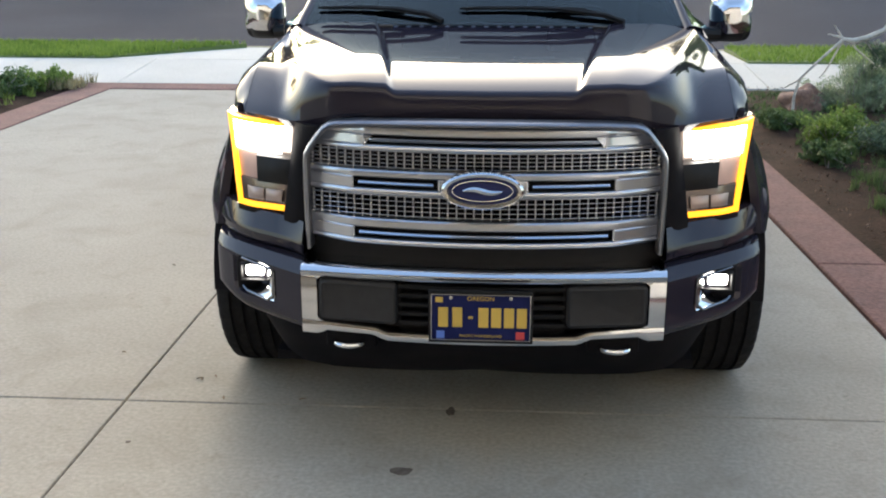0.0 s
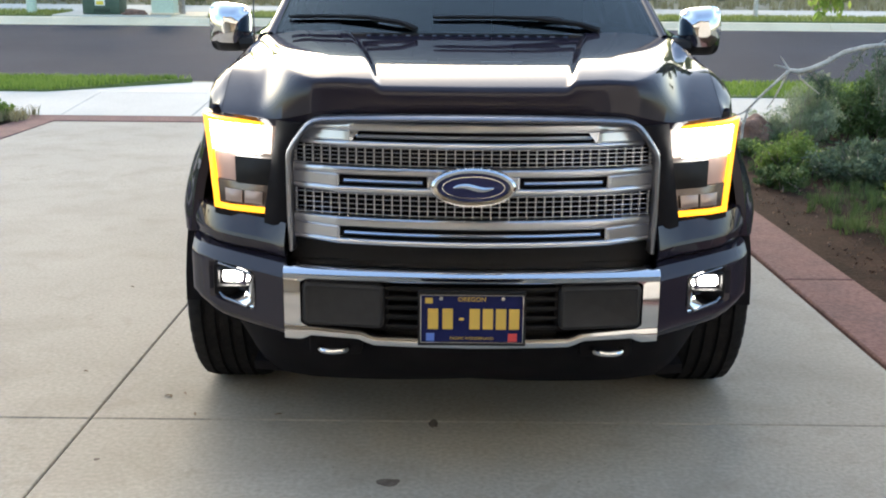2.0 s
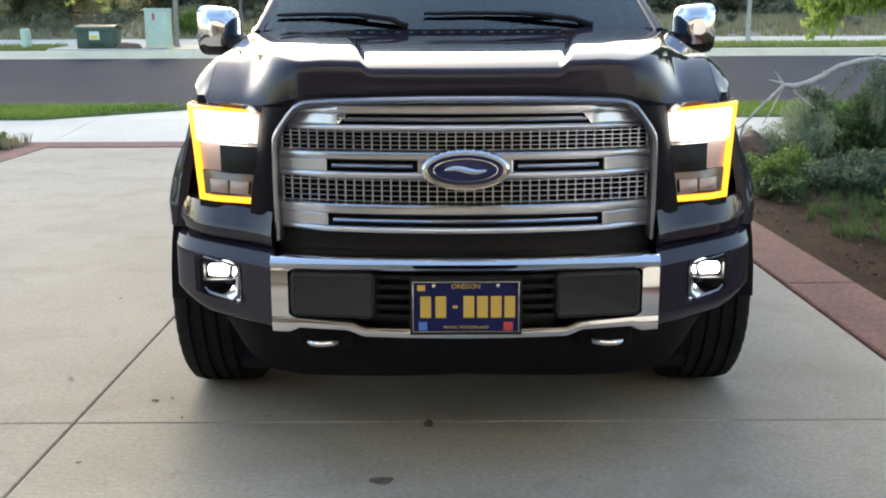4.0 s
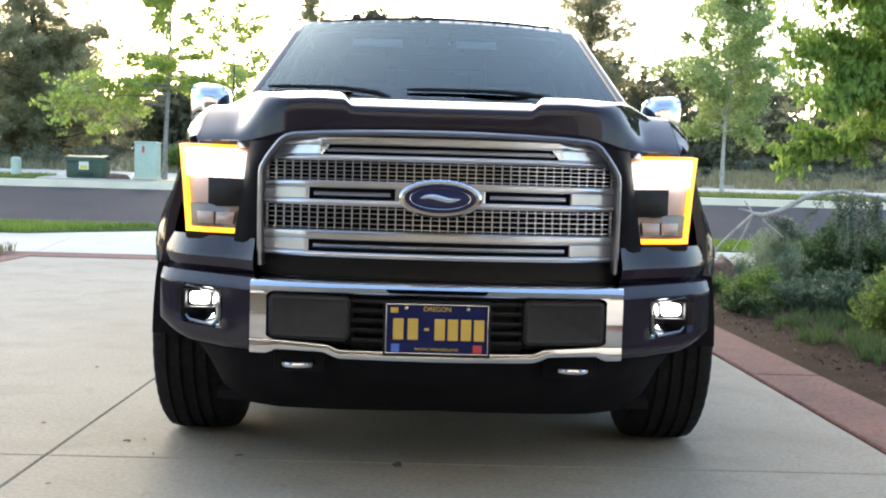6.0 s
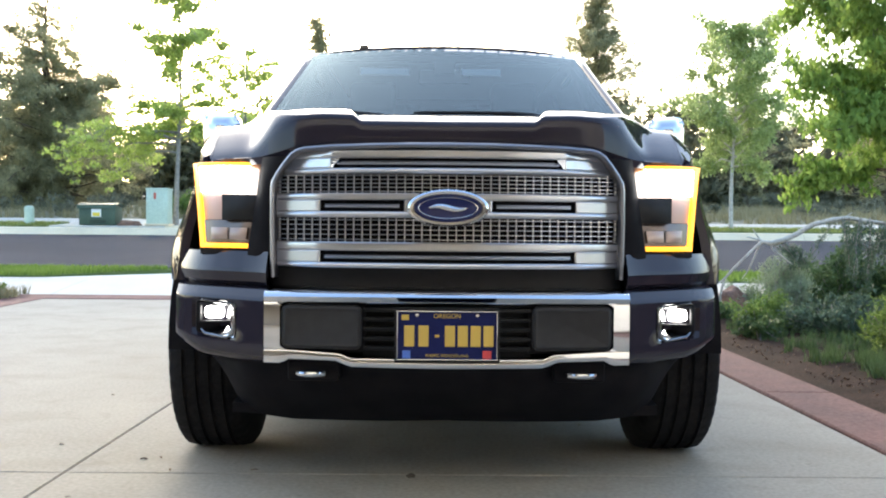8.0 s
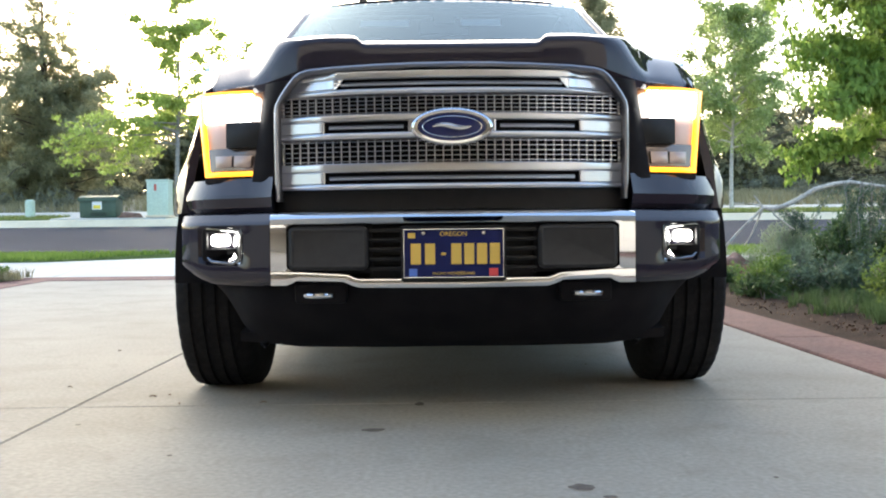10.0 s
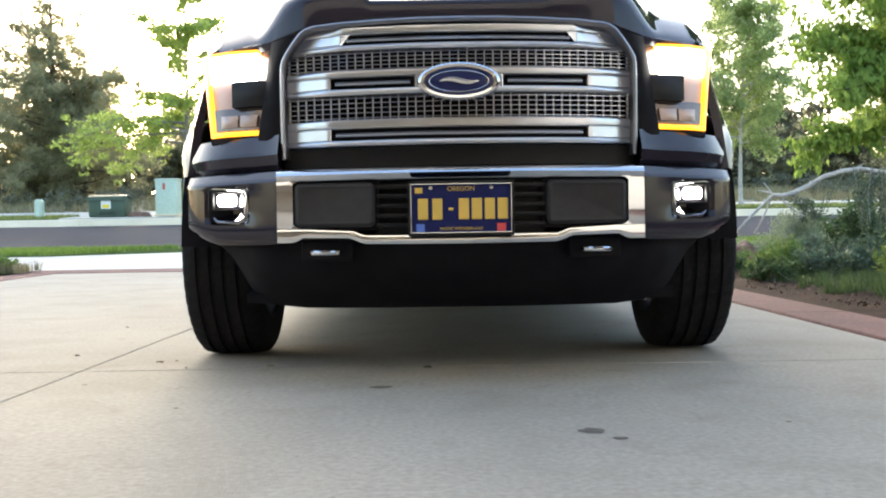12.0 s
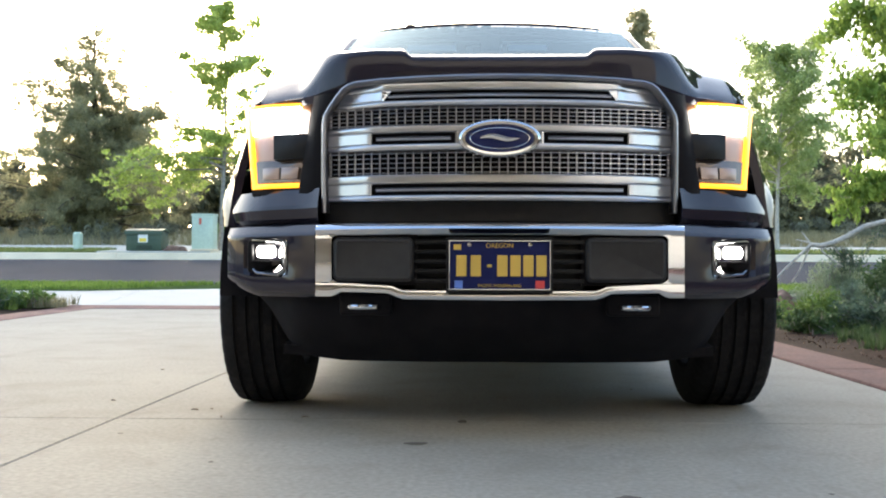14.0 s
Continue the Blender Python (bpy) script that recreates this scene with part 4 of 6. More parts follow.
        box(bm, s * 0.741 - 0.070, s * 0.741 + 0.066, y + 0.046, y + 0.09, 0.500, 0.608, 0.012, 2)
        part("lamp_housing", bm, "under_black", ec)
    # hooks
    for s in (-1, 1):
        bm = bmesh.new()
        pts = [(s * 0.410 + 0.045 * math.cos(a), 0.135 - 0.070 * math.sin(a) ** 0.6, 0.400) for a in [math.pi * k / 24 for k in range(25)]]
        tube(bm, pts, 0.0085, 10)
        part("tow_hook", bm, "chrome", bump, "bright metal tow hook")
        bm = bmesh.new()
        box(bm, s * 0.407 - 0.08, s * 0.407 + 0.08, 0.115, 0.16, 0.372, 0.438, 0.012)
        part("hook_recess", bm, "under_black", bump)
    # lower valance, bowed back and down
    bm = bmesh.new()
    f = []
    for i in range(49):
        x = lerp(-0.80, 0.80, i / 48)
        a = abs(x)
        yt = 0.115 + 0.32 * a * a + 0.10 * smoothstep(0.62, 0.80, a)
        zb = interp(a, [(0, 0.212), (0.5, 0.216), (0.60, 0.226), (0.66, 0.248), (0.71, 0.292), (0.75, 0.352), (0.80, 0.41)])
        zt = 0.440
        row = []
        for k in range(9):
            t = k / 8
            row.append((x, yt + (0.24 - 0.18 * a) * (1 - t) ** 1.6 - 0.02 * math.sin(math.pi * t), lerp(zb, zt, t)))
        f.append(row)
    b = [[(x, y + 0.05, z) for x, y, z in r] for r in f]
    solid(bm, f, b)
    part("valance", bm, "under_black", bump, "matt black lower valance")
    # number plate: bars stand for the registration
    bm = bmesh.new()
    cz, W, H = 0.5265, 0.1555, 0.081
    for x0, x1, z0, z1 in ((-W, W, cz + H - 0.011, cz + H), (-W, W, cz - H, cz - H + 0.011), (-W, -W + 0.009, cz - H + 0.011, cz + H - 0.011), (W - 0.009, W, cz - H + 0.011, cz + H - 0.011)):
        box(bm, x0, x1, -0.004, 0.014, z0, z1, 0.0025)
    pf = part("plate_frame", bm, "black_plastic", bump, "black number plate frame")
    bm = bmesh.new()
    for x0, x1, z0, z1 in ((-W + .007, W - .007, cz + H - 0.0115, cz + H - .0085), (-W + .007, W - .007, cz - H + .0085, cz - H + 0.0115), (-W + .007, -W + 0.010, cz - H + 0.0115, cz + H - 0.0115), (W - 0.010, W - .007, cz - H + 0.0115, cz + H - 0.0115)):
        box(bm, x0, x1, -0.006, 0.0, z0, z1, 0.0015)
    part("plate_trim", bm, "chrome", pf, "thin bright plate trim")
    bm = bmesh.new()
    box(bm, -W + 0.008, W - 0.008, 0.002, 0.010, cz - H + 0.010, cz + H - 0.010)
    pl = part("number_plate", bm, "plate_blue", pf, "blue number plate with yellow writing")
    for cx, w in ((-0.112, 0.030), (-0.070, 0.030), (-0.030, 0.014), (0.008, 0.030), (0.046, 0.030), (0.084, 0.030), (0.122, 0.030)):
        hh = 0.031 if w > 0.02 else 0.004
        bm = bmesh.new()
        box(bm, cx - w / 2, cx + w / 2, -0.0005, 0.0045, cz - 0.002 - hh, cz - 0.002 + hh, 0.002)
        part("registration_bar", bm, "plate_yellow", pl, "plain yellow bar", smooth=False)

    def words(text, x, z, size, material):
        cu = bpy.data.curves.new("words", 'FONT')
        cu.body, cu.size, cu.align_x, cu.align_y, cu.extrude = text, size, 'CENTER', 'CENTER', 0.0006
        ob = bpy.data.objects.new("words", cu)
        me = bpy.data.meshes.new_from_object(ob)
        bpy.data.objects.remove(ob)
        me.transform(Matrix.Translation((x, 0.001, z)) @ Matrix.Rotation(math.pi / 2, 4, 'X'))
        me.materials.clear()
        me.materials.append(MATS[material])
        o = new("plate_word", me)
        o.parent = pl
        return o
    words("OREGON", 0.0, cz + H - 0.024, 0.019, "plate_yellow")
    words("PACIFIC WONDERLAND", 0.0, cz - H + 0.021, 0.0115, "plate_yellow")
    for x, w, m, lab in ((-0.120, 0.024, "sticker_blue", "small blue plate sticker"), (0.118, 0.026, "sticker_red", "small red plate sticker")):
        bm = bmesh.new()
        box(bm, x - w / 2, x + w / 2, 0.0, 0.004, cz - H + 0.013, cz - H + 0.036)
        part("sticker", bm, m, pl, lab)
    bm = bmesh.new()
    box(bm, -0.124 - 0.011, -0.124 + 0.011, 0.0, 0.004, cz + H - 0.036, cz + H - 0.020)
    part("sticker", bm, "plate_yellow", pl, "small yellow plate sticker")
    for x in (-0.089, 0.089):
        bm = bmesh.new()
        disc_y(bm, x, -0.001, cz + H - 0.021, 0.006, 0.006, 0.004, 14, 0.002)
        part("bolt", bm, "chrome", pl)


def build_cab(truck):
    # windscreen: bowed sheet from the cowl to the roof
    def ws(u, v):
        x = lerp(0.775, 0.690, v) * u
        y = lerp(1.36, 2.43, v) - 0.10 * (1 - u * u) * lerp(0.2, 0.9, v) * 0.7
        z = lerp(1.285, 1.762, v) + 0.030 * (1 - u * u) * v
        return (x, y, z)
    bm = bmesh.new()
    f = [[ws(-0.99 + 1.98 * i / 20, j / 12) for j in range(13)] for i in range(21)]
    grid(bm, f)
    wsob = part("windscreen", bm, "windshield_glass", truck, "blue-tinted windscreen reflecting the sky")
    wsob.visible_shadow = False
    bm = bmesh.new()
    f = [[ws(-0.97 + 1.94 * i / 20, lerp(0.94, 0.995, j / 3)) for j in range(4)] for i in range(21)]
    b = [[(x, y + 0.012, z - 0.012) for x, y, z in r] for r in f]
    solid(bm, f, b)
    part("windscreen_band", bm, "gloss_black", truck, "dark band at the windscreen head")
    for s in (-1, 1):
        bm = bmesh.new()
        pts = [ws(s * 1.0, v) for v in (-0.02, 0.2, 0.4, 0.6, 0.8, 1.0)]
        f = [[(x - s * 0.012, y - 0.008, z + 0.004), (x - s * 0.002, y - 0.006, z + 0.012), (x + s * 0.018, y + 0.012, z + 0.010), (x + s * 0.034, y + 0.06, z - 0.02)] for x, y, z in pts]
        b = [[(x - s * 0.02, y + 0.05, z - 0.03) for x, y, z in r] for r in f]
        solid(bm, f, b)
        part("windscreen_pillar", bm, "paint", truck, "glossy black windscreen pillar", angle=60)
    # roof
    bm = bmesh.new()
    f = []
    for i in range(19):
        u = -1 + 2 * i / 18
        row = []
        for j in range(17):
            v = j / 16
            y0 = ws(u, 1.0)[1] - 0.01
            y = lerp(y0, 3.98, v)
            x = u * lerp(0.69, 0.705, min(1, v * 3))
            z = lerp(ws(u, 1.0)[2] + 0.004, 1.80 + 0.03 * (1 - u * u), smoothstep(0, 0.35, v)) + 0.022 * math.sin(math.pi * min(1, v * 1.2)) - 0.05 * smoothstep(0.85, 1, v) - 0.015 * abs(u) ** 8
            row.append((x, y, z))
        f.append(row)
    b = [[(x, y, z - 0.05) for x, y, z in r] for r in f]
    solid(bm, f, b)
    part("roof", bm, "paint", truck, "glossy black cab roof")
    bm = bmesh.new()
    box(bm, -0.455, -0.405, 2.54, 2.66, 1.80, 1.836, 0.010)
    part("roof_aerial", bm, "gloss_black", truck)
    # cab sides above the waist: pillars and side glass
    for s in (-1, 1):
        for (y0, y1), nm in (((1.44, 2.70), "front"), ((2.78, 3.72), "rear")):
            bm = bmesh.new()
            f = []
            for i in range(9):
                t = i / 8
                y = lerp(y0, y1, t)
                zt = min(1.745, 1.30 + max(0.0, (y - 1.52)) * 0.52) if nm == "front" else lerp(1.745, 1.72, t)
                f.append([(s * lerp(0.905, 0.725, k / 4), y, lerp(1.262, max(1.275, zt), k / 4)) for k in range(5)])
            b = [[(x - s * 0.006, yy, z) for x, yy, z in r] for r in f]
            solid(bm, f, b)
            part("side_window", bm, "side_glass", truck, "dark tinted side window")
        for y0, y1 in ((2.70, 2.78), (3.72, 3.98)):
            bm = bmesh.new()
            f = [[(s * lerp(0.925, 0.735, k / 4), y, lerp(1.25, 1.76, k / 4)) for k in range(5)] for y in (y0, (y0 + y1) / 2, y1)]
            b = [[(x - s * 0.05, y, z) for x, y, z in r] for r in f]
            solid(bm, f, b)
            part("cab_pillar", bm, "paint", truck)
        # roof rail over the doors
        bm = bmesh.new()
        pts = [(s * 0.79, 1.56, 1.275), (s * 0.735, 2.04, 1.545), (s * 0.700, 2.46, 1.742), (s * 0.705, 3.0, 1.77), (s * 0.71, 3.7, 1.75), (s * 0.72, 3.97, 1.715)]
        tube(bm, pts, [0.03, 0.03, 0.034, 0.034, 0.034, 0.03], 8)
        part("roof_rail", bm, "paint", truck)
        # wing, doors, bed side
        waist = lambda y: interp(y, [(0.5, 1.066), (0.56, 1.105), (0.64, 1.130), (0.75, 1.143), (1.0, 1.162), (1.2, 1.178), (1.45, 1.200), (1.62, 1.225), (1.8, 1.264), (4.0, 1.275), (5.8, 1.29)])  # noqa: E731
        bm = bmesh.new()
        side_panel(bm, s, 0.525, 1.58, lambda y: waist(y) - 0.01, lambda y: max(arch(y), 0.66 if y < 0.62 else 0.42), 40, 14)
        # wing top, joining the bonnet
        f = []
        for i in range(41):
            row = []
            for k, q in enumerate((0, 0.25, 0.5, 0.75, 0.92, 1.0)):
                y = lerp(hood_front(lerp(0.792, 0.895, q), HOOD_Y), 1.60, (i / 40) ** 1.6)
                x = lerp(0.792, side_x(y, waist(y) - 0.01), q)
                zi = hood_z(0.792, max(y, hood_front(0.792, HOOD_Y)))
                row.append((s * x, y, lerp(zi, waist(y) - 0.01, lerp(k / 5, smoothstep(0, 1, k / 5), 0.6))))
            f.append(row)
        b = [[(x * 0.97, y, z - 0.03) for x, y, z in r] for r in f]
        solid(bm, f, b)
        part("wing", bm, "paint", truck, "glossy black front wing", angle=40)
        for (a, c), nm in (((1.59, 2.72), "front"), ((2.73, 3.86), "rear")):
            bm = bmesh.new()
            side_panel(bm, s, a, c, waist, lambda y: 0.34, 16, 14)
            dr = part("door", bm, "paint", truck, "glossy black cab door")
            bm = bmesh.new()
            yh = c - 0.2
            tube(bm, [(s * (side_x(yh, 1.08) + 0.0), yh - 0.1, 1.09), (s * (side_x(yh, 1.08) + 0.035), yh - 0.07, 1.095), (s * (side_x(yh, 1.08) + 0.035), yh + 0.07, 1.095), (s * side_x(yh, 1.08), yh + 0.1, 1.09)], 0.013, 8)
            part("handle", bm, "chrome", dr, "chrome door handle")
        bm = bmesh.new()
        side_panel(bm, s, 3.87, 5.78, waist, lambda y: arch(y, 0.38), 60, 12, 0.05)
        part("bed_side", bm, "paint", truck, "glossy black cargo bed side")
        bm = bmesh.new()
        box(bm, s * 0.90 - 0.07, s * 0.90 + 0.07, 1.52, 4.10, 0.235, 0.30, 0.02)
        part("running_board", bm, "black_plastic", truck)
        # wheel housings
        for ax in (AX_F, AX_R):
            bm = bmesh.new()
            rows = []
            for k in range(17):
                a = math.pi * k / 16
                rows.append([(s * x, ax - 0.475 * math.cos(a), 0.42 + 0.475 * math.sin(a)) for x in (0.60, 0.955)])
            low = [[(x, ax + (y - ax) * 0.985, 0.42 + (z - 0.42) * 0.985) for x, y, z in r] for r in rows]
            solid(bm, rows, low)
            part("wheel_housing", bm, "under_black", truck)
        # door mirror: chrome cap on a black arm
        bm = bmesh.new()
        f = []
        for i in range(17):
            u = i / 16
            row = []
            for j in range(17):
                v = j / 16
                x = lerp(0.972, 1.158, u)
                z = lerp(1.178, 1.400, v)
                edge = min(1.15, (abs(2 * u - 1) ** 3.2 + abs(2 * v - 1) ** 3.2))
                y = 1.850 + 0.075 * edge + 0.03 * u
                cx, cz = 1.065, 1.289
                m = max(abs(2 * u - 1), abs(2 * v - 1), 1e-6)
                r5 = (abs(2 * u - 1) ** 5 + abs(2 * v - 1) ** 5) ** 0.2
                k = m / max(r5, 1e-6)
                row.append((s * (cx + (x - cx) * k), y, cz + (z - cz) * k - 0.018 * (1 - u) * v))
            f.append(row)
        b = [[(x, 1.985, z) for x, y, z in r] for r in f]
        up = [r[3:] for r in f]
        ub = [r[3:] for r in b]
        solid(bm, up, ub)
        mir = part("door_mirror", bm, "chrome", truck, "chrome-capped door mirror")
        bm = bmesh.new()
        solid(bm, [[(x, y + 0.004, z) for x, y, z in r[:4]] for r in f], [[(x, y, z) for x, y, z in r[:4]] for r in b])
        tube(bm, [(s * 0.86, 1.86, 1.228), (s * 0.93, 1.88, 1.218), (s * 1.0, 1.90, 1.214)], [0.042, 0.034, 0.034], 8)
        part("mirror_base", bm, "black_plastic", mir, "black mirror base and arm")
        bm = bmesh.new()
        box(bm, min(s * 0.985, s * 1.145), max(s * 0.985, s * 1.145), 1.986, 1.992, 1.20, 1.375, 0.002)
        part("mirror_glass", bm, "chrome", mir)
        for ax in (AX_F, AX_R):
            wheel(truck, s, ax)
    # cowl with vents
    bm = bmesh.new()
    f = []
    for i in range(31):
        x = lerp(-0.79, 0.79, i / 30)
        y1 = 1.36 + 0.05 * (1 - (x / 0.79) ** 2)
        f.append([(x, y1 - 0.045, hood_z(x * 0.97, 1.36) - 0.03), (x, y1 - 0.02, 1.256), (x, y1 + 0.03, 1.268), (x, y1 + 0.09, 1.285)])
    b = [[(x, y, z - 0.05) for x, y, z in r] for r in f]
    solid(bm, f, b)
    cowl = part("cowl", bm, "black_plastic", truck, "black vented cowl panel")
    for i in range(26):
        x = lerp(-0.66, 0.66, i / 25)
        bm = bmesh.new()
        y1 = 1.36 + 0.05 * (1 - (x / 0.79) ** 2)
        box(bm, x - 0.009, x + 0.009, y1 - 0.004, y1 + 0.022, 1.262, 1.276, 0.002, 1)
        part("cowl_fin", bm, "mesh_silver", cowl)
    # wipers
    for xa, xb, piv in ((-0.72, -0.36, -0.20), (-0.135, 0.38, 0.52)):
        bm = bmesh.new()

        def on(x, lift, up):
            p = ws(x / 0.765, up)
            return (p[0], p[1] - lift * 0.5, p[2] + lift)
        tube(bm, [on(lerp(xa, xb, k / 8), 0.010, 0.100 - 0.004 * k / 8 + 0.006 * math.sin(math.pi * k / 8)) for k in range(9)], [0.005] + [0.008] * 7 + [0.006], 6)
        hold = lerp(xa, xb, 0.5)
        tube(bm, [on(piv, 0.004, 0.020), on(lerp(piv, hold, 0.18), 0.014, 0.050), on(lerp(piv, hold, 0.6), 0.016, 0.085), on(hold, 0.012, 0.102)], [0.013, 0.011, 0.009, 0.007], 6)
        part("wiper", bm, "black_plastic", truck, "black wiper arm and blade")
    # washer jets on the bonnet corners
    for s in (-1, 1):
        bm = bmesh.new()
        box(bm, s * 0.43 - 0.03, s * 0.43 + 0.03, 1.335, 1.375, hood_z(0.43, 1.34) - 0.01, hood_z(0.43, 1.34) + 0.012, 0.006)
        part("hood_vent", bm, "black_plastic", truck)
    # aerial mast
    bm = bmesh.new()
    tube(bm, [(-0.862, 1.42, 1.18), (-0.862, 1.43, 1.24), (-0.865, 1.50, 2.05)], [0.012, 0.0035, 0.002], 6)
    part("aerial", bm, "gloss_black", truck, "thin black radio aerial")
    # cabin: dash, wheel, seats, inner mirror, headliner
    bm = bmesh.new()
    f = []
    for i in range(13):
        x = lerp(-0.74, 0.74, i / 12)
        f.append([(x, 1.50, 1.22), (x, 1.62, 1.255), (x, 1.80, 1.262), (x, 1.92, 1.22), (x, 1.96, 1.02), (x, 1.93, 0.8)])
    b = [[(x, 1.48, 0.8 + 0.0 * k) for k, (x, y, z) in enumerate(r)] for r in f]
    solid(bm, f, b)
    part("dashboard", bm, "dash", truck, "black soft-touch dashboard")
    bm = bmesh.new()
    cx, cy, czz = 0.38, 2.06, 1.16
    pts = [(cx + 0.19 * math.cos(a), cy - 0.07 * math.sin(a), czz + 0.175 * math.sin(a)) for a in [2 * math.pi * k / 28 for k in range(29)]]
    tube(bm, pts, 0.015, 8, caps=False)
    tube(bm, [(cx, cy - 0.22, czz - 0.09), (cx, cy, czz)], [0.03, 0.06], 8)
    tube(bm, [(cx - 0.18, cy, czz), (cx + 0.18, cy, czz)], 0.015, 6)
    part("steering_wheel", bm, "dash", truck)
    for s in (-1, 1):
        bm = bmesh.new()
        box(bm, s * 0.40 - 0.25, s * 0.40 + 0.25, 2.15, 2.7, 0.82, 0.98, 0.05)
        f = [[(s * 0.40 + dx, lerp(2.62, 2.86, k / 4), lerp(0.92, 1.48, k / 4)) for k in range(5)] for dx in (-0.24, -0.1, 0.1, 0.24)]
        b = [[(x, y + 0.12, z) for x, y, z in r] for r in f]
        solid(bm, f, b)
        box(bm, s * 0.40 - 0.13, s * 0.40 + 0.13, 2.84, 2.93, 1.50, 1.68, 0.035, 3)
        part("front_seat", bm, "seat_leather", truck, "dark leather front seat")
    bm = bmesh.new()
    box(bm, -0.66, 0.66, 3.25, 3.75, 0.8, 0.98, 0.05)
    box(bm, -0.66, 0.66, 3.62, 3.8, 0.92, 1.5, 0.05)
    part("rear_bench", bm, "seat_leather", truck)
    bm = bmesh.new()
    box(bm, -0.62, 0.62, 2.52, 3.9, 1.715, 1.735, 0.005)
    part("headliner", bm, "headliner", truck)
    bm = bmesh.new()
    p = ws(0, 0.83)
    box(bm, -0.055, 0.055, p[1] + 0.03, p[1] + 0.12, p[2] - 0.075, p[2] + 0.0, 0.012)
    box(bm, -0.13, 0.13, p[1] + 0.13, p[1] + 0.155, p[2] - 0.11, p[2] - 0.04, 0.012)
    part("inner_mirror", bm, "gloss_black", truck, "black camera pod and inner mirror")
    for s in (-1, 1):
        bm = bmesh.new()
        xa, xb = (-0.43, -0.18) if s < 0 else (0.09, 0.29)
        f = [[(lerp(xa, xb, k / 4), 2.30 + 0.012 * j, 1.640 + 0.017 * j) for j in range(3)] for k in range(5)]
        b = [[(x, y + 0.014, z - 0.001) for x, y, z in r] for r in f]
        solid(bm, f, b)
        part("sun_visor", bm, "visor_cloth", truck, "pale sun visor")
    # rear wall of the cab, bed floor, tailgate, sheet closing the underside
    bm = bmesh.new()
    box(bm, -0.92, 0.92, 3.86, 3.92, 0.45, 1.28)
    part("cab_back", bm, "paint", truck)
    bm = bmesh.new()
    f = [[(q * lerp(0.90, 0.72, k / 3), lerp(3.96, 3.93, k / 3), lerp(1.26, 1.73, k / 3)) for k in range(4)] for q in (-1, 1)]
    b = [[(x, y + 0.01, z) for x, y, z in r] for r in f]
    solid(bm, f, b)
    part("rear_window", bm, "side_glass", truck, "dark tinted rear window")
    bm = bmesh.new()
    box(bm, -0.9, 0.9, 3.95, 5.74, 0.70, 0.76)
    part("bed_floor", bm, "black_plastic", truck)
    bm = bmesh.new()
    box(bm, -0.90, 0.90, 5.70, 5.78, 0.72, 1.29, 0.02)
    part("tailgate", bm, "paint", truck, "glossy black tailgate")
    bm = bmesh.new()
    box(bm, -0.93, 0.93, 5.78, 5.92, 0.50, 0.70, 0.03)
    part("rear_bumper", bm, "chrome", truck, "chrome rear bumper")
    bm = bmesh.new()
    for s in (-1, 1):
        box(bm, s * 0.45 - 0.05, s * 0.45 + 0.05, 0.35, 5.7, 0.42, 0.56, 0.01)
    box(bm, -0.55, 0.55, 0.5, 1.5, 0.40, 0.62, 0.05)
    part("chassis", bm, "under_black", truck, "black steel chassis rails")
    for ax in (AX_F, AX_R):
        bm = bmesh.new()
        tube(bm, [(-0.78, ax, 0.40), (-0.2, ax, 0.40), (-0.18, ax, 0.40), (0.18, ax, 0.40), (0.2, ax, 0.40), (0.78, ax, 0.40)], [0.045, 0.045, 0.12, 0.12, 0.045, 0.045], 12)
        part("axle", bm, "under_black", truck)
    # unseen sheet added to stop light leaking down, keeps the ground below dark
    bm = bmesh.new()
    f = [[(x, y, z + 0.01 * math.cos(x * 9)) for x in (-0.70, -0.45, -0.2, 0.0, 0.2, 0.45, 0.70)] for y, z in ((0.36, 0.225), (0.55, 0.24), (1.6, 0.25), (3.0, 0.25), (4.2, 0.27), (5.7, 0.30))]
    b = [[(x, y, z + 0.03) for x, y, z in r] for r in f]
    solid(bm, f, b)
    part("underbody", bm, "under_black", truck, "unseen black sheet added to block light under the truck")
    bm = bmesh.new()
    box(bm, -0.60, 0.60, 0.40, 0.46, 0.60, 1.0)
    part("radiator", bm, "black_plastic", truck)
    bm = bmesh.new()
    box(bm, -0.60, 0.60, 1.45, 1.50, 0.55, 1.20)
    part("firewall", bm, "black_plastic", truck)


def build_truck():
    truck = thing("pickup_truck", (0, 2.9, 0), "parked glossy black pickup truck with chrome bumper, headlights on", "truck")
    build_hood(truck)
    build_front(truck)
    build_cab(truck)


build_truck()


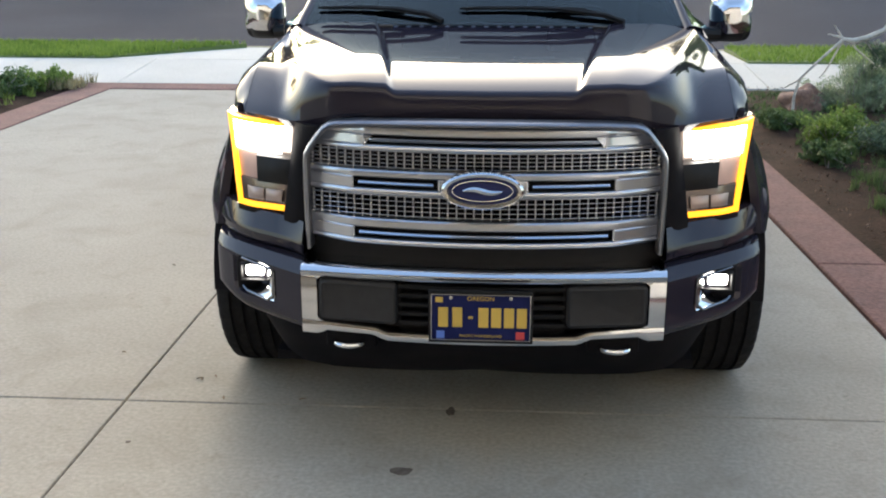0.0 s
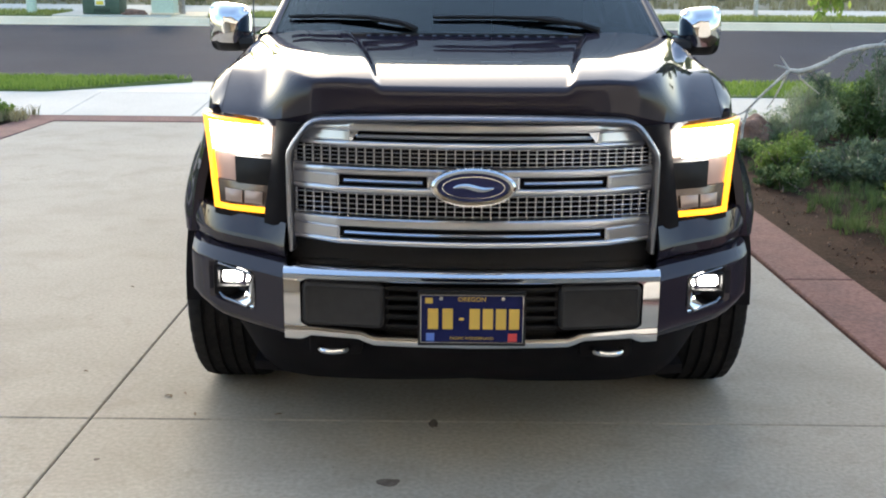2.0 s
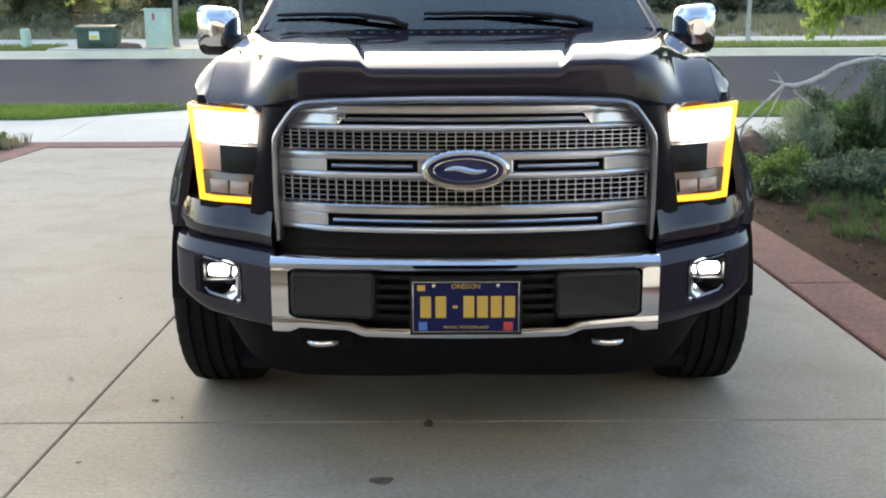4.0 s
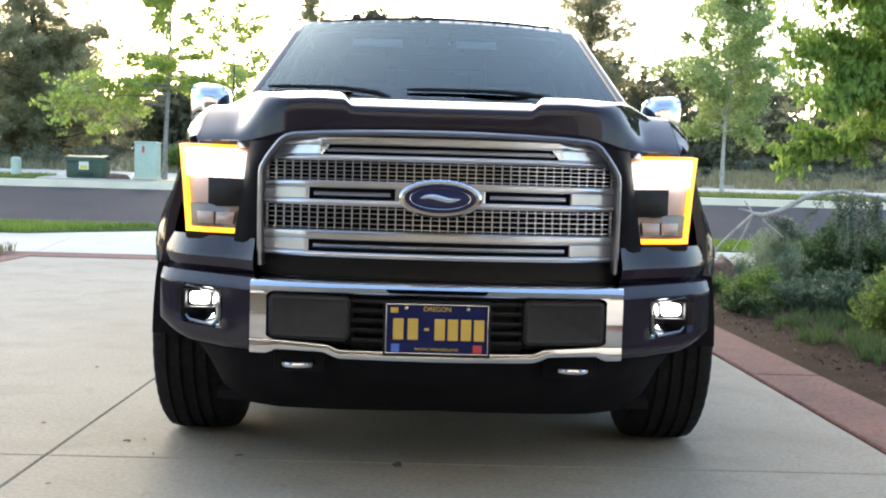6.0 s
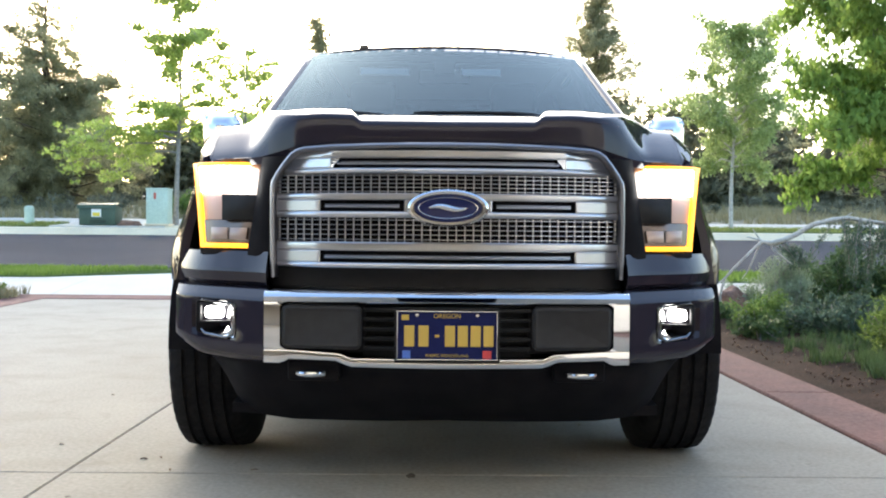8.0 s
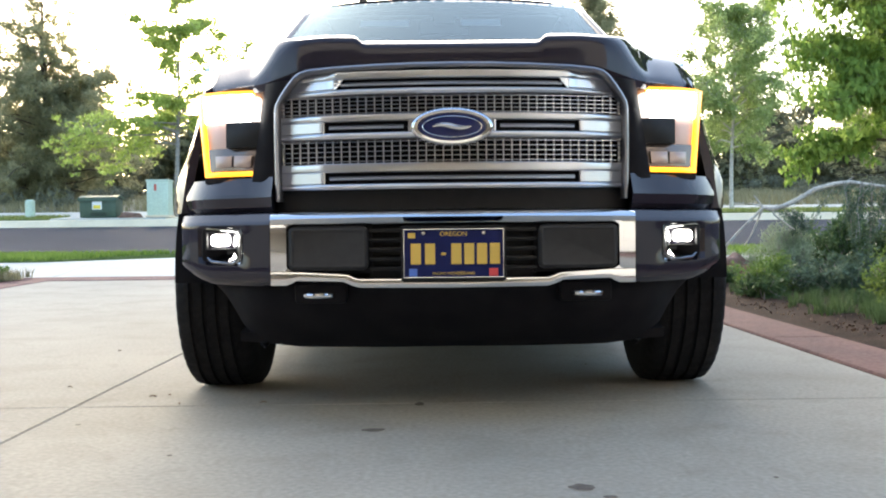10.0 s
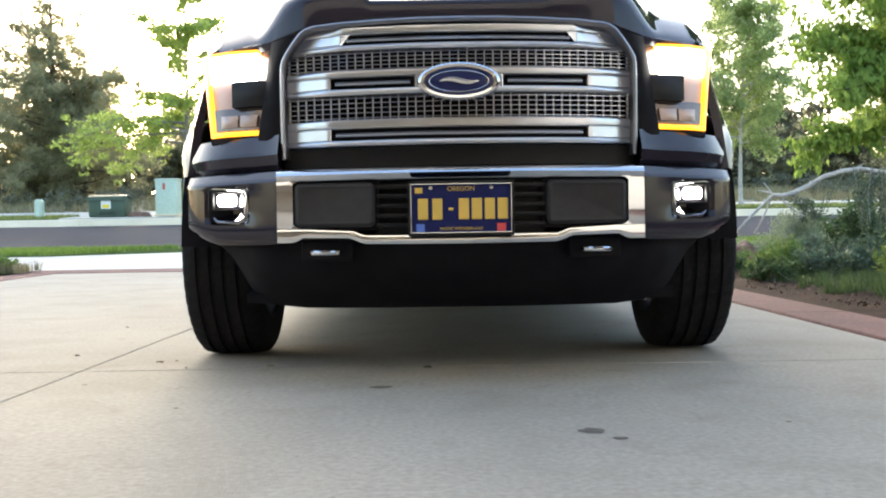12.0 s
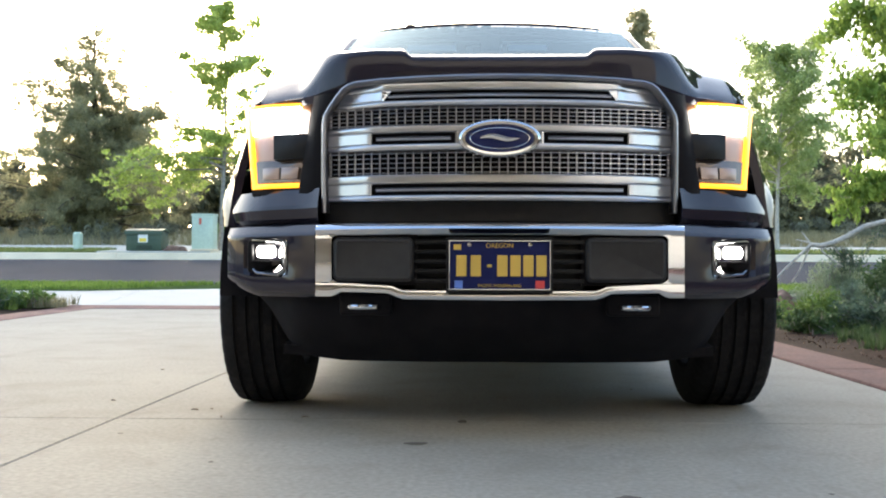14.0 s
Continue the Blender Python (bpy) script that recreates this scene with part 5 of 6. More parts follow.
# ---- plants ----
def leaf_cloud(rng, centers, radii, per, size, droop=0.0, narrow=0.45, flat=0.6):
    """Small pointed leaves scattered in uneven clumps."""
    vs, fs = [], []
    for c, r, n in zip(centers, radii, per):
        d = rng.normal(0, 1, (n, 3))
        d /= np.linalg.norm(d, axis=1)[:, None] + 1e-9
        p = np.asarray(c) + d * (r * rng.random((n, 1)) ** 0.45) * np.array((1, 1, flat))
        ax = rng.normal(0, 1, (n, 3))
        ax[:, 2] -= droop
        ax /= np.linalg.norm(ax, axis=1)[:, None]
        up = np.cross(ax, rng.normal(0, 1, (n, 3)))
        up /= np.linalg.norm(up, axis=1)[:, None] + 1e-9
        s = size * rng.uniform(0.6, 1.4, (n, 1))
        i0 = len(vs)
        q = np.stack([p - ax * s, p + up * s * narrow, p + ax * s, p - up * s * narrow], 1).reshape(-1, 3)
        vs.extend(q.tolist())
        fs.extend([(i0 + 4 * k, i0 + 4 * k + 1, i0 + 4 * k + 2, i0 + 4 * k + 3) for k in range(n)])
    return vs, fs


def limb_points(rng, a, d, length, n=6, wander=0.12, sag=0.0):
    pts, p, d = [Vector(a)], Vector(a), Vector(d).normalized()
    for k in range(n):
        d = (d + Vector(rng.normal(0, wander, 3)) + Vector((0, 0, -sag))).normalized()
        p = p + d * length / n
        pts.append(p.copy())
    return pts


def broad_tree(loc, height, spread, seed, label, leaf, bark, leaves=14000, trunk_r=0.06, first=0.3, size=0.055, limbs=16, droop=0.6, extra=(), clump=1.0, flat=0.7):
    """A young broad-leaved tree: tapered trunk, limbs, twigs, hanging leaf clumps."""
    rng = np.random.default_rng(seed)
    root = thing("tree", loc, label, "tree", group="young street trees")
    x, y, z = loc
    bm = bmesh.new()
    pts = [(x + 0.05 * math.sin(t * 5 + seed), y + 0.04 * math.sin(t * 4), z - 0.1 + t * height * 0.95) for t in [k / 12 for k in range(13)]]
    tube(bm, pts, [trunk_r * (1.25 if k == 0 else 1 - 0.88 * k / 12) for k in range(13)], 10)
    part("trunk", bm, bark, root, angle=60)
    bm = bmesh.new()
    cs, rs = [], []
    for k in range(limbs + len(extra)):
        t = first + (0.97 - first) * (k + rng.random()) / limbs
        i = min(11, int(t * 12))
        a = Vector(pts[i]).lerp(Vector(pts[i + 1]), t * 12 - i)
        an = k * 2.4 + rng.normal(0, 0.4)
        shape = max(0.0, math.sin(math.pi * min(1, (t - first) / (1 - first) * 0.8 + 0.2))) ** 0.7
        L = spread * (0.35 + 0.75 * shape) * rng.uniform(0.65, 1.15)
        d = (math.cos(an), math.sin(an), 0.55 + 0.8 * (t - first))
        sag = 0.05
        if k >= limbs:
            t, an, L = extra[k - limbs]
            a = Vector(pts[int(t * 12)]).lerp(Vector(pts[int(t * 12) + 1]), t * 12 - int(t * 12))
            d, sag = (math.cos(an), math.sin(an), 0.35), 0.10
        lp = limb_points(rng, a, d, L, 7, 0.16 if k < limbs else 0.10, sag)
        r0 = trunk_r * 0.42 * (1 - 0.6 * t)
        tube(bm, lp, [r0 * (1 - 0.85 * j / 7) + 0.004 for j in range(8)], 6)
        for j in range(2, 8):
            for q in range(3):
                tw = limb_points(rng, lp[j], rng.normal(0, 1, 3) * np.array((1, 1, 0.55)) + np.array((math.cos(an), math.sin(an), -0.1)), max(0.3, L * 0.30) * rng.uniform(0.5, 1.2), 4, 0.25, 0.10)
                tube(bm, tw, [0.006, 0.005, 0.004, 0.003, 0.002], 4, caps=False)
                for m in (1, 2, 3, 4):
                    if rng.random() < 0.2:
                        continue
                    cs.append(tw[m] + Vector(rng.normal(0, 0.05, 3)) + Vector((0, 0, -0.04)))
                    rs.append(rng.uniform(0.07, 0.22) * clump)
    tagged(part("branchwork", bm, bark, root, angle=60), kind="stuff")
    w = np.array(rs) ** 2
    per = np.maximum(2, (leaves * w / w.sum() * rng.uniform(0.3, 1.7, len(rs))).astype(int))
    vs, fs = leaf_cloud(rng, cs, rs, per, size, droop, 0.42, flat)
    tagged(fast("crown", vs, fs, leaf, root), "airy crown of small green leaves")
    return root


def conifer(loc, height, spread, seed, label, leaf="leaf_pine", leaves=16000, first=0.18, size=0.10, ragged=0.35, bark="bark_dark", dead_top=False, group="conifers across the road", fill=1.0):
    """A ragged conifer: trunk, whorls of drooping limbs, needle clumps on them."""
    rng = np.random.default_rng(seed)
    root = thing("conifer", loc, label, "tree", group=group)
    x, y, z = loc
    bm = bmesh.new()
    r = height * 0.022
    pts = [(x + 0.06 * math.sin(k + seed), y, z - 0.2 + height * k / 10) for k in range(11)]
    tube(bm, pts, [r * (1.2 - 1.15 * k / 10) + 0.01 for k in range(11)], 10)
    part("trunk", bm, bark, root, angle=60)
    bm = bmesh.new()
    cs, rs = [], []
    n = int(height * 15)
    for k in range(n):
        t = first + (1 - first) * (k + rng.random()) / n
        a = Vector((x, y, z - 0.2 + height * t))
        an = rng.uniform(0, 2 * math.pi)
        env = interp(t, [(0, 0.8), (0.2, 1.0), (0.4, 0.95), (0.65, 0.66), (0.85, 0.40), (1, 0.10)])
        L = spread * env * rng.uniform(1 - ragged * 1.6, 1 + ragged * 0.5)
        lp = limb_points(rng, a, (math.cos(an), math.sin(an), 0.25 + 0.5 * (t - 0.4)), L, 5, 0.12, 0.03)
        tube(bm, lp, [0.035 * (1 - t * 0.7) * (1 - 0.8 * j / 5) + 0.006 for j in range(6)], 5, caps=False)
        if dead_top and t > 0.60 and rng.random() < lerp(0.45, 0.95, (t - 0.6) / 0.4):
            continue
        for j in range(1, 6):
            if rng.random() < 0.15:
                continue
            for q in range(3):
                cs.append(lp[j] + Vector(rng.normal(0, 0.20 * fill, 3)))
                rs.append(fill * rng.uniform(0.09, 0.26) * (0.5 + 0.5 * env) * (0.7 + height / 20))
    tagged(part("branchwork", bm, bark, root, angle=60), kind="stuff")
    w = np.array(rs) ** 2
    per = np.maximum(6, (leaves * w / w.sum()).astype(int))
    vs, fs = leaf_cloud(rng, cs, rs, per, size, -0.3, 0.17, 0.75)
    tagged(fast("crown", vs, fs, leaf, root), "ragged dark crown of needle clumps")
    return root


def shrub(name, loc, rx, ry, h, seed, label, leaf, leaves=5000, size=0.025, stems=22, upright=0.0, narrow=0.35, group="", category="shrub"):
    """A low bush: many stems from the ground, leaves along them in an uneven mound."""
    rng = np.random.default_rng(seed)
    root = thing(name, loc, label, category, group=group)
    x, y, z = loc
    bm = bmesh.new()
    cs, rs = [], []
    for k in range(stems):
        an, q = rng.uniform(0, 2 * math.pi), math.sqrt(rng.random())
        tip = Vector((x + rx * q * math.cos(an), y + ry * q * math.sin(an), z + h * (1 - 0.55 * q * q) * rng.uniform(0.65, 1.1)))
        base = Vector((x + rx * 0.3 * q * math.cos(an), y + ry * 0.3 * q * math.sin(an), z - 0.03))
        mid = base.lerp(tip, 0.5) + Vector(rng.normal(0, 0.04, 3))
        tube(bm, [base, mid, tip], [0.008, 0.006, 0.003], 5, caps=False)
        for t in (0.35, 0.6, 0.8, 1.0):
            cs.append(base.lerp(tip, t) + Vector(rng.normal(0, 0.03, 3)))
            rs.append(0.5 * min(rx, ry, h) * rng.uniform(0.35, 0.75))
    tagged(part("branchwork", bm, "bark_grey", root), kind="stuff")
    per = np.full(len(cs), max(4, leaves // len(cs)))
    vs, fs = leaf_cloud(rng, cs, rs, per, size, -upright, narrow, 0.85)
    vs = [(a, b, max(c, z + 0.004)) for a, b, c in vs]
    tagged(fast("foliage", vs, fs, leaf, root))
    return root


def tufts(name, x0, x1, y0, y1, count, h, seed, label, leaf, zf=None, kind="stuff", blades=9, w=0.006):
    """Scattered grass tufts as one mass."""
    rng = np.random.default_rng(seed)
    vs, fs = [], []
    for k in range(count):
        cx, cy = rng.uniform(x0, x1), rng.uniform(y0, y1)
        z = (zf(cx, cy) if zf else ground_z(cy))
        hh = h * rng.uniform(0.5, 1.3)
        for b in range(blades):
            an, ln = rng.uniform(0, 6.28), rng.uniform(0.1, 0.7)
            bx, by = cx + rng.normal(0, hh * 0.2), cy + rng.normal(0, hh * 0.2)
            i = len(vs)
            px, py = -math.sin(an) * w, math.cos(an) * w
            vs += [(bx - px, by - py, z - 0.01), (bx + px, by + py, z - 0.01), (bx + math.cos(an) * hh * ln, by + math.sin(an) * hh * ln, z + hh)]
            fs.append((i, i + 1, i + 2))
    tagged(fast(name, vs, fs, leaf), label, "grass", kind=kind)


def bed_z(x, y):
    return ground_z(y) + 0.03


# street trees
broad_tree((-6.62, 23.6, 0.93), 6.9, 1.15, 11, "slender young tree with bright yellow-green leaves by the utility boxes", "leaf_lime", "bark_grey", leaves=22000, trunk_r=0.07, first=0.36, size=0.055, limbs=20, clump=1.15, flat=0.5, extra=((0.35, 3.1, 2.9), (0.38, 3.5, 2.5), (0.42, 2.8, 2.3), (0.33, 3.3, 2.6), (0.36, 0.2, 1.7), (0.30, 2.9, 2.0), (0.40, 0.6, 1.4), (0.34, 3.9, 2.2), (0.37, 2.4, 2.0)))
broad_tree((-6.3, 30.5, 1.38), 5.2, 1.5, 29, "thin young tree with sparse yellow-green leaves in the scrub", "leaf_lime", "bark_grey", leaves=7000, trunk_r=0.05, first=0.42, size=0.06, limbs=16, clump=1.3, flat=0.5)
broad_tree((7.62, 23.8, 0.93), 5.5, 1.75, 23, "slender young tree with pale trunk and soft green leaves", "leaf_soft", "bark_pale", leaves=34000, trunk_r=0.06, first=0.32, size=0.05, limbs=30, clump=1.3)
broad_tree((6.45, 11.35, 0.22), 7.5, 1.55, 35, "leafy green street tree beside the near pavement", "leaf_bright", "bark_dark", leaves=74000, trunk_r=0.055, first=0.20, size=0.058, limbs=44, droop=1.6, clump=1.2)
# conifers across the road
conifer((-13.3, 32.5, 1.5), 7.6, 3.1, 41, "ragged grey-green juniper tree with bare snags at its top", leaves=120000, first=0.05, dead_top=True, size=0.085, ragged=0.34, fill=1.5)
conifer((6.7, 41, 2.0), 9.4, 2.9, 42, "tall ragged pine standing in dry scrub", leaves=46000, size=0.11, ragged=0.5, fill=1.25)
conifer((-5.7, 47, 2.3), 8.8, 1.9, 43, "slim pine standing in dry scrub", leaves=16000, size=0.12)
conifer((-19.5, 34, 1.6), 8.6, 2.6, 44, "dark juniper tree in dry scrub", leaves=20000)
conifer((-10.2, 38, 1.8), 4.2, 2.2, 45, "low dark juniper in dry scrub", leaves=12000, first=0.05)
conifer((12.3, 38, 1.8), 5.2, 2.2, 46, "dark juniper tree in dry scrub", leaves=14000, first=0.08)
conifer((17.0, 36, 1.7), 6.4, 2.4, 47, "dark juniper tree in dry scrub", leaves=14000, first=0.08)


def woodland():
    """Far trees and brush as one mass behind the road."""
    rng = np.random.default_rng(7)
    cs, rs, per = [], [], []
    for k in range(120):
        x = rng.uniform(-75, 75)
        y = rng.uniform(40, 85)
        h = rng.uniform(2.5, 5.2) * (1.2 if y > 60 else 1.0)
        z = ground_z(y)
        for m in range(15):
            t = rng.random() ** 0.8
            s = (1 - 0.65 * t) * h * 0.32
            cs.append((x + rng.normal(0, s), y + rng.normal(0, s), z + 0.1 + h * t))
            rs.append(rng.uniform(0.45, 1.0))
            per.append(70)
    # a low unbroken thicket in front
    for k in range(150):
        x, y = rng.uniform(-32, 32), rng.uniform(37, 43)
        h = rng.uniform(1.6, 2.9)
        for m in range(9):
            t = rng.random()
            s = (1 - 0.5 * t) * h * 0.3
            cs.append((x + rng.normal(0, s), y + rng.normal(0, s), ground_z(y) + h * t))
            rs.append(rng.uniform(0.35, 0.7))
            per.append(60)
    # a closed stand hidden by the truck, added to darken the bonnet's reflection
    for k in range(34):
        x, y = rng.uniform(-5.5, 5.5), rng.uniform(46, 54)
        h = rng.uniform(5.0, 6.6)
        for m in range(22):
            t = rng.random() ** 0.8
            s = (1 - 0.65 * t) * h * 0.2
            cs.append((x + rng.normal(0, s), y + rng.normal(0, s), ground_z(y) + 0.1 + h * t))
            rs.append(rng.uniform(0.5, 1.1))
            per.append(70)
    vs, fs = leaf_cloud(rng, cs, rs, per, 0.2, 0.0, 0.35, 0.7)
    tagged(fast("woodland", vs, fs, "leaf_wood"), "dark mixed woodland of pine and juniper", "woodland", kind="stuff")
    cs, rs, per = [], [], []
    for k in range(260):
        x, y = rng.uniform(-30, 30), rng.uniform(27.2, 46)
        s = rng.uniform(0.25, 0.6)
        for m in range(4):
            cs.append((x + rng.normal(0, s * 0.5), y + rng.normal(0, s * 0.5), ground_z(y) + 0.1 + s * rng.uniform(0.2, 0.8)))
            rs.append(s * 0.55)
            per.append(70)
    vs, fs = leaf_cloud(rng, cs, rs, per, 0.06, 0.0, 0.3, 0.8)
    tagged(fast("sagebrush", vs, fs, "sagebrush"), "grey-green sagebrush scattered over dry ground", "brush", kind="stuff")


woodland()
tufts("dry_grass", -26, 26, 26.1, 36, 5000, 0.28, 5, "dry tawny grass behind the far pavement", "dry_grass", lambda x, y: ground_z(y) - 0.03, w=0.012)

shrub("round_bush", (-7.5, 27.4, 1.22), 0.75, 0.6, 0.75, 90, "rounded yellow-green bush behind the far pavement", "leaf_yellowgreen", 6000, 0.05, 40)

# garden bed beside the driveway
SH = "garden shrubs beside the driveway"
shrub("sage_bush", (3.52, 7.55, 0.03), 0.30, 0.30, 0.62, 51, "soft grey-green sage bush in the garden bed", "leaf_sage", 9000, 0.020, 60, upright=1.6, narrow=0.2, group=SH)
shrub("sage_bush", (3.16, 7.7, 0.03), 0.22, 0.25, 0.34, 50, "low grey-green sage bush beside the boulder", "leaf_sage", 3500, 0.020, 30, upright=1.2, narrow=0.2, group=SH)
for bx, by, rx_, h_, sd in ((4.35, 8.0, 0.62, 0.58, 52), (5.3, 8.1, 0.8, 0.66, 54), (6.3, 7.6, 0.8, 0.62, 59)):
    shrub("juniper_shrub", (bx, by, 0.03), rx_, rx_ * 0.8, h_, sd, "spreading dark green juniper shrub", "leaf_juniper", 13000, 0.028, 60, group=SH)
shrub("juniper_shrub", (3.35, 5.3, 0.03), 0.62, 0.50, 0.30, 53, "low blue-green juniper mound", "leaf_cedar", 15000, 0.022, 70, group=SH)
shrub("juniper_shrub", (4.3, 5.7, 0.03), 0.55, 0.50, 0.26, 49, "low blue-green juniper mound", "leaf_cedar", 9000, 0.024, 50, group=SH)
shrub("potentilla_bush", (2.82, 5.75, 0.03), 0.28, 0.30, 0.27, 55, "low yellow-green leafy bush", "leaf_yellowgreen", 5000, 0.020, 34, group=SH)
shrub("juniper_shrub", (2.52, 5.0, 0.03), 0.20, 0.32, 0.14, 58, "low dark green ground-cover shrub", "leaf_juniper", 3500, 0.022, 26, group=SH)
shrub("juniper_shrub", (2.48, 6.5, 0.03), 0.22, 0.35, 0.18, 48, "low dark green ground-cover shrub", "leaf_juniper", 3500, 0.022, 26, group=SH)
shrub("round_bush", (3.12, 3.62, 0.03), 0.36, 0.36, 0.46, 56, "clipped rounded bush with fresh green leaves", "leaf_yellowgreen", 13000, 0.017, 80, group=SH)
shrub("juniper_shrub", (4.2, 4.3, 0.03), 0.5, 0.5, 0.30, 57, "low dark green juniper shrub", "leaf_juniper", 8000, 0.026, 40, group=SH)
for k, (bx, by, n_, h_) in enumerate(((2.56, 3.35, 16, 0.13), (2.66, 2.85, 18, 0.15), (2.60, 4.2, 12, 0.10), (2.85, 2.3, 16, 0.13), (3.0, 4.5, 14, 0.12), (2.9, 6.6, 14, 0.12))):
    tufts("grass_tuft", bx - 0.22, bx + 0.22, by - 0.25, by + 0.25, n_, h_, 200 + k, "tuft of dark green blade grass in the bed", "leaf_juniper", lambda x, y: ground_z(y) + 0.02, kind="", blades=26, w=0.004)
shrub("juniper_shrub", (-5.6, 7.2, 0.03), 0.5, 0.8, 0.24, 60, "low green ground-cover shrub by the driveway", "leaf_juniper", 6000, 0.026, 34)
shrub("potentilla_bush", (-5.35, 8.4, 0.04), 0.32, 0.4, 0.24, 61, "low yellow-green leafy bush by the driveway", "leaf_yellowgreen", 4000, 0.022, 24)
shrub("sage_bush", (-6.3, 6.2, 0.03), 0.5, 0.5, 0.35, 62, "grey-green sage bush by the driveway", "leaf_sage", 5000, 0.022, 30)
tufts("ground_cover", 2.45, 5.6, 1.2, 8.6, 2100, 0.06, 8, "thin green weeds in the mulched bed", "leaf_juniper", bed_z)
shrub("potentilla_bush", (-5.12, 8.72, 0.04), 0.26, 0.32, 0.20, 71, "low yellow-green leafy bush spilling over the border", "leaf_yellowgreen", 4200, 0.022, 28)
shrub("juniper_shrub", (-5.45, 7.9, 0.04), 0.45, 0.5, 0.26, 72, "low green ground-cover shrub by the driveway", "leaf_juniper", 6000, 0.024, 34)
tufts("dry_tuft", -5.2, -4.75, 8.45, 9.0, 60, 0.11, 73, "dry pale grass tufts at the border corner", "dry_grass", bed_z)
tufts("ground_cover_beside", -7.5, -5.0, 4.0, 8.9, 500, 0.10, 9, "thin green weeds in the soil bed", "leaf_yellowgreen", bed_z)


def weeping_cedar():
    """A serpentine cedar trained low, with hanging strands."""
    rng = np.random.default_rng(77)
    root = thing("weeping_cedar", (2.78, 7.25, 0.05), "low weeping cedar with a bare grey snaking branch", "tree")
    bm = bmesh.new()
    main = [(2.80, 7.3, 0.02), (2.80, 7.3, 0.22), (2.84, 7.3, 0.39), (2.93, 7.28, 0.50), (3.02, 7.28, 0.59), (3.14, 7.3, 0.70), (3.21, 7.3, 0.765), (3.30, 7.3, 0.75), (3.42, 7.3, 0.78), (3.56, 7.3, 0.845), (3.72, 7.3, 0.94), (3.91, 7.3, 0.99), (4.08, 7.3, 1.01), (4.3, 7.3, 0.975), (4.52, 7.3, 0.95), (4.8, 7.3, 0.93), (5.2, 7.3, 0.86)]
    tube(bm, main, [0.014, 0.014, 0.013, 0.013, 0.013, 0.015, 0.020, 0.027, 0.027, 0.026, 0.025, 0.024, 0.022, 0.019, 0.016, 0.012, 0.007], 8)
    for a, d, L in ((main[6], (-0.7, 0, 0.1), 0.16), (main[6], (-0.3, 0, -1), 0.42), (main[9], (0.1, 0, 0.4), 0.06), (main[2], (-0.5, 0.1, -0.3), 0.18), (main[7], (0.3, -0.2, -0.8), 0.3), (main[6], (-0.5, 0, 0.5), 0.16), (main[11], (0.8, 0, 0.3), 0.22)):
        tube(bm, limb_points(rng, a, d, L, 5, 0.15), [0.012, 0.010, 0.009, 0.008, 0.006, 0.004], 6)
    part("trunk", bm, "bark_pale", root, "bare grey twisting branch", angle=60)
    cs, rs = [], []
    bm = bmesh.new()
    for k in range(34):
        f = rng.random()
        i = 12 + int(f * 4)
        a = Vector(main[i]) + Vector((rng.uniform(-0.15, 0.2), rng.normal(0, 0.08), 0))
        L = rng.uniform(0.25, 0.6)
        p = limb_points(rng, a, (rng.normal(0, 0.2), rng.normal(0, 0.2), -1), L, 5, 0.1)
        tube(bm, p, [0.006, 0.006, 0.005, 0.004, 0.004, 0.003], 5, caps=False)
        for q in p[1:]:
            cs.append(q)
            rs.append(0.055)
    for k in range(5):
        a = Vector(main[7]) + Vector((rng.uniform(-0.02, 0.25), 0, 0))
        p = limb_points(rng, a, (0.6, 0, -0.6), 0.26, 5, 0.15)
        tube(bm, p, [0.006, 0.006, 0.005, 0.004, 0.004, 0.003], 5, caps=False)
        for q in p[2:]:
            cs.append(q)
            rs.append(0.05)
    tagged(part("branchwork", bm, "bark_grey", root), kind="stuff")
    vs, fs = leaf_cloud(rng, cs, rs, [36] * len(cs), 0.022, 0.8, 0.2, 1.3)
    fast("needles", vs, fs, "leaf_cedar", root)


weeping_cedar()


def rough_stone(name, loc, sx, sy, sz, seed, label, material="boulder_stone", category="rock", group=""):
    bm = bmesh.new()
    bmesh.ops.create_icosphere(bm, subdivisions=4, radius=1)
    for v in bm.verts:
        k = 1 + 0.42 * noise.noise(v.co * 1.5 + Vector((seed, 0, 0))) + 0.14 * noise.noise(v.co * 4 + Vector((0, seed, 0)))
        v.co = Vector((v.co.x * sx * k, v.co.y * sy * k, max(-0.35, v.co.z) * sz * k))
        v.co += Vector(loc)
    return tagged(finish(bm, name, material, angle=60), label, category, group=group)


rough_stone("boulder", (2.98, 7.6, 0.08), 0.23, 0.20, 0.20, 3, "reddish-brown boulder in the garden bed")


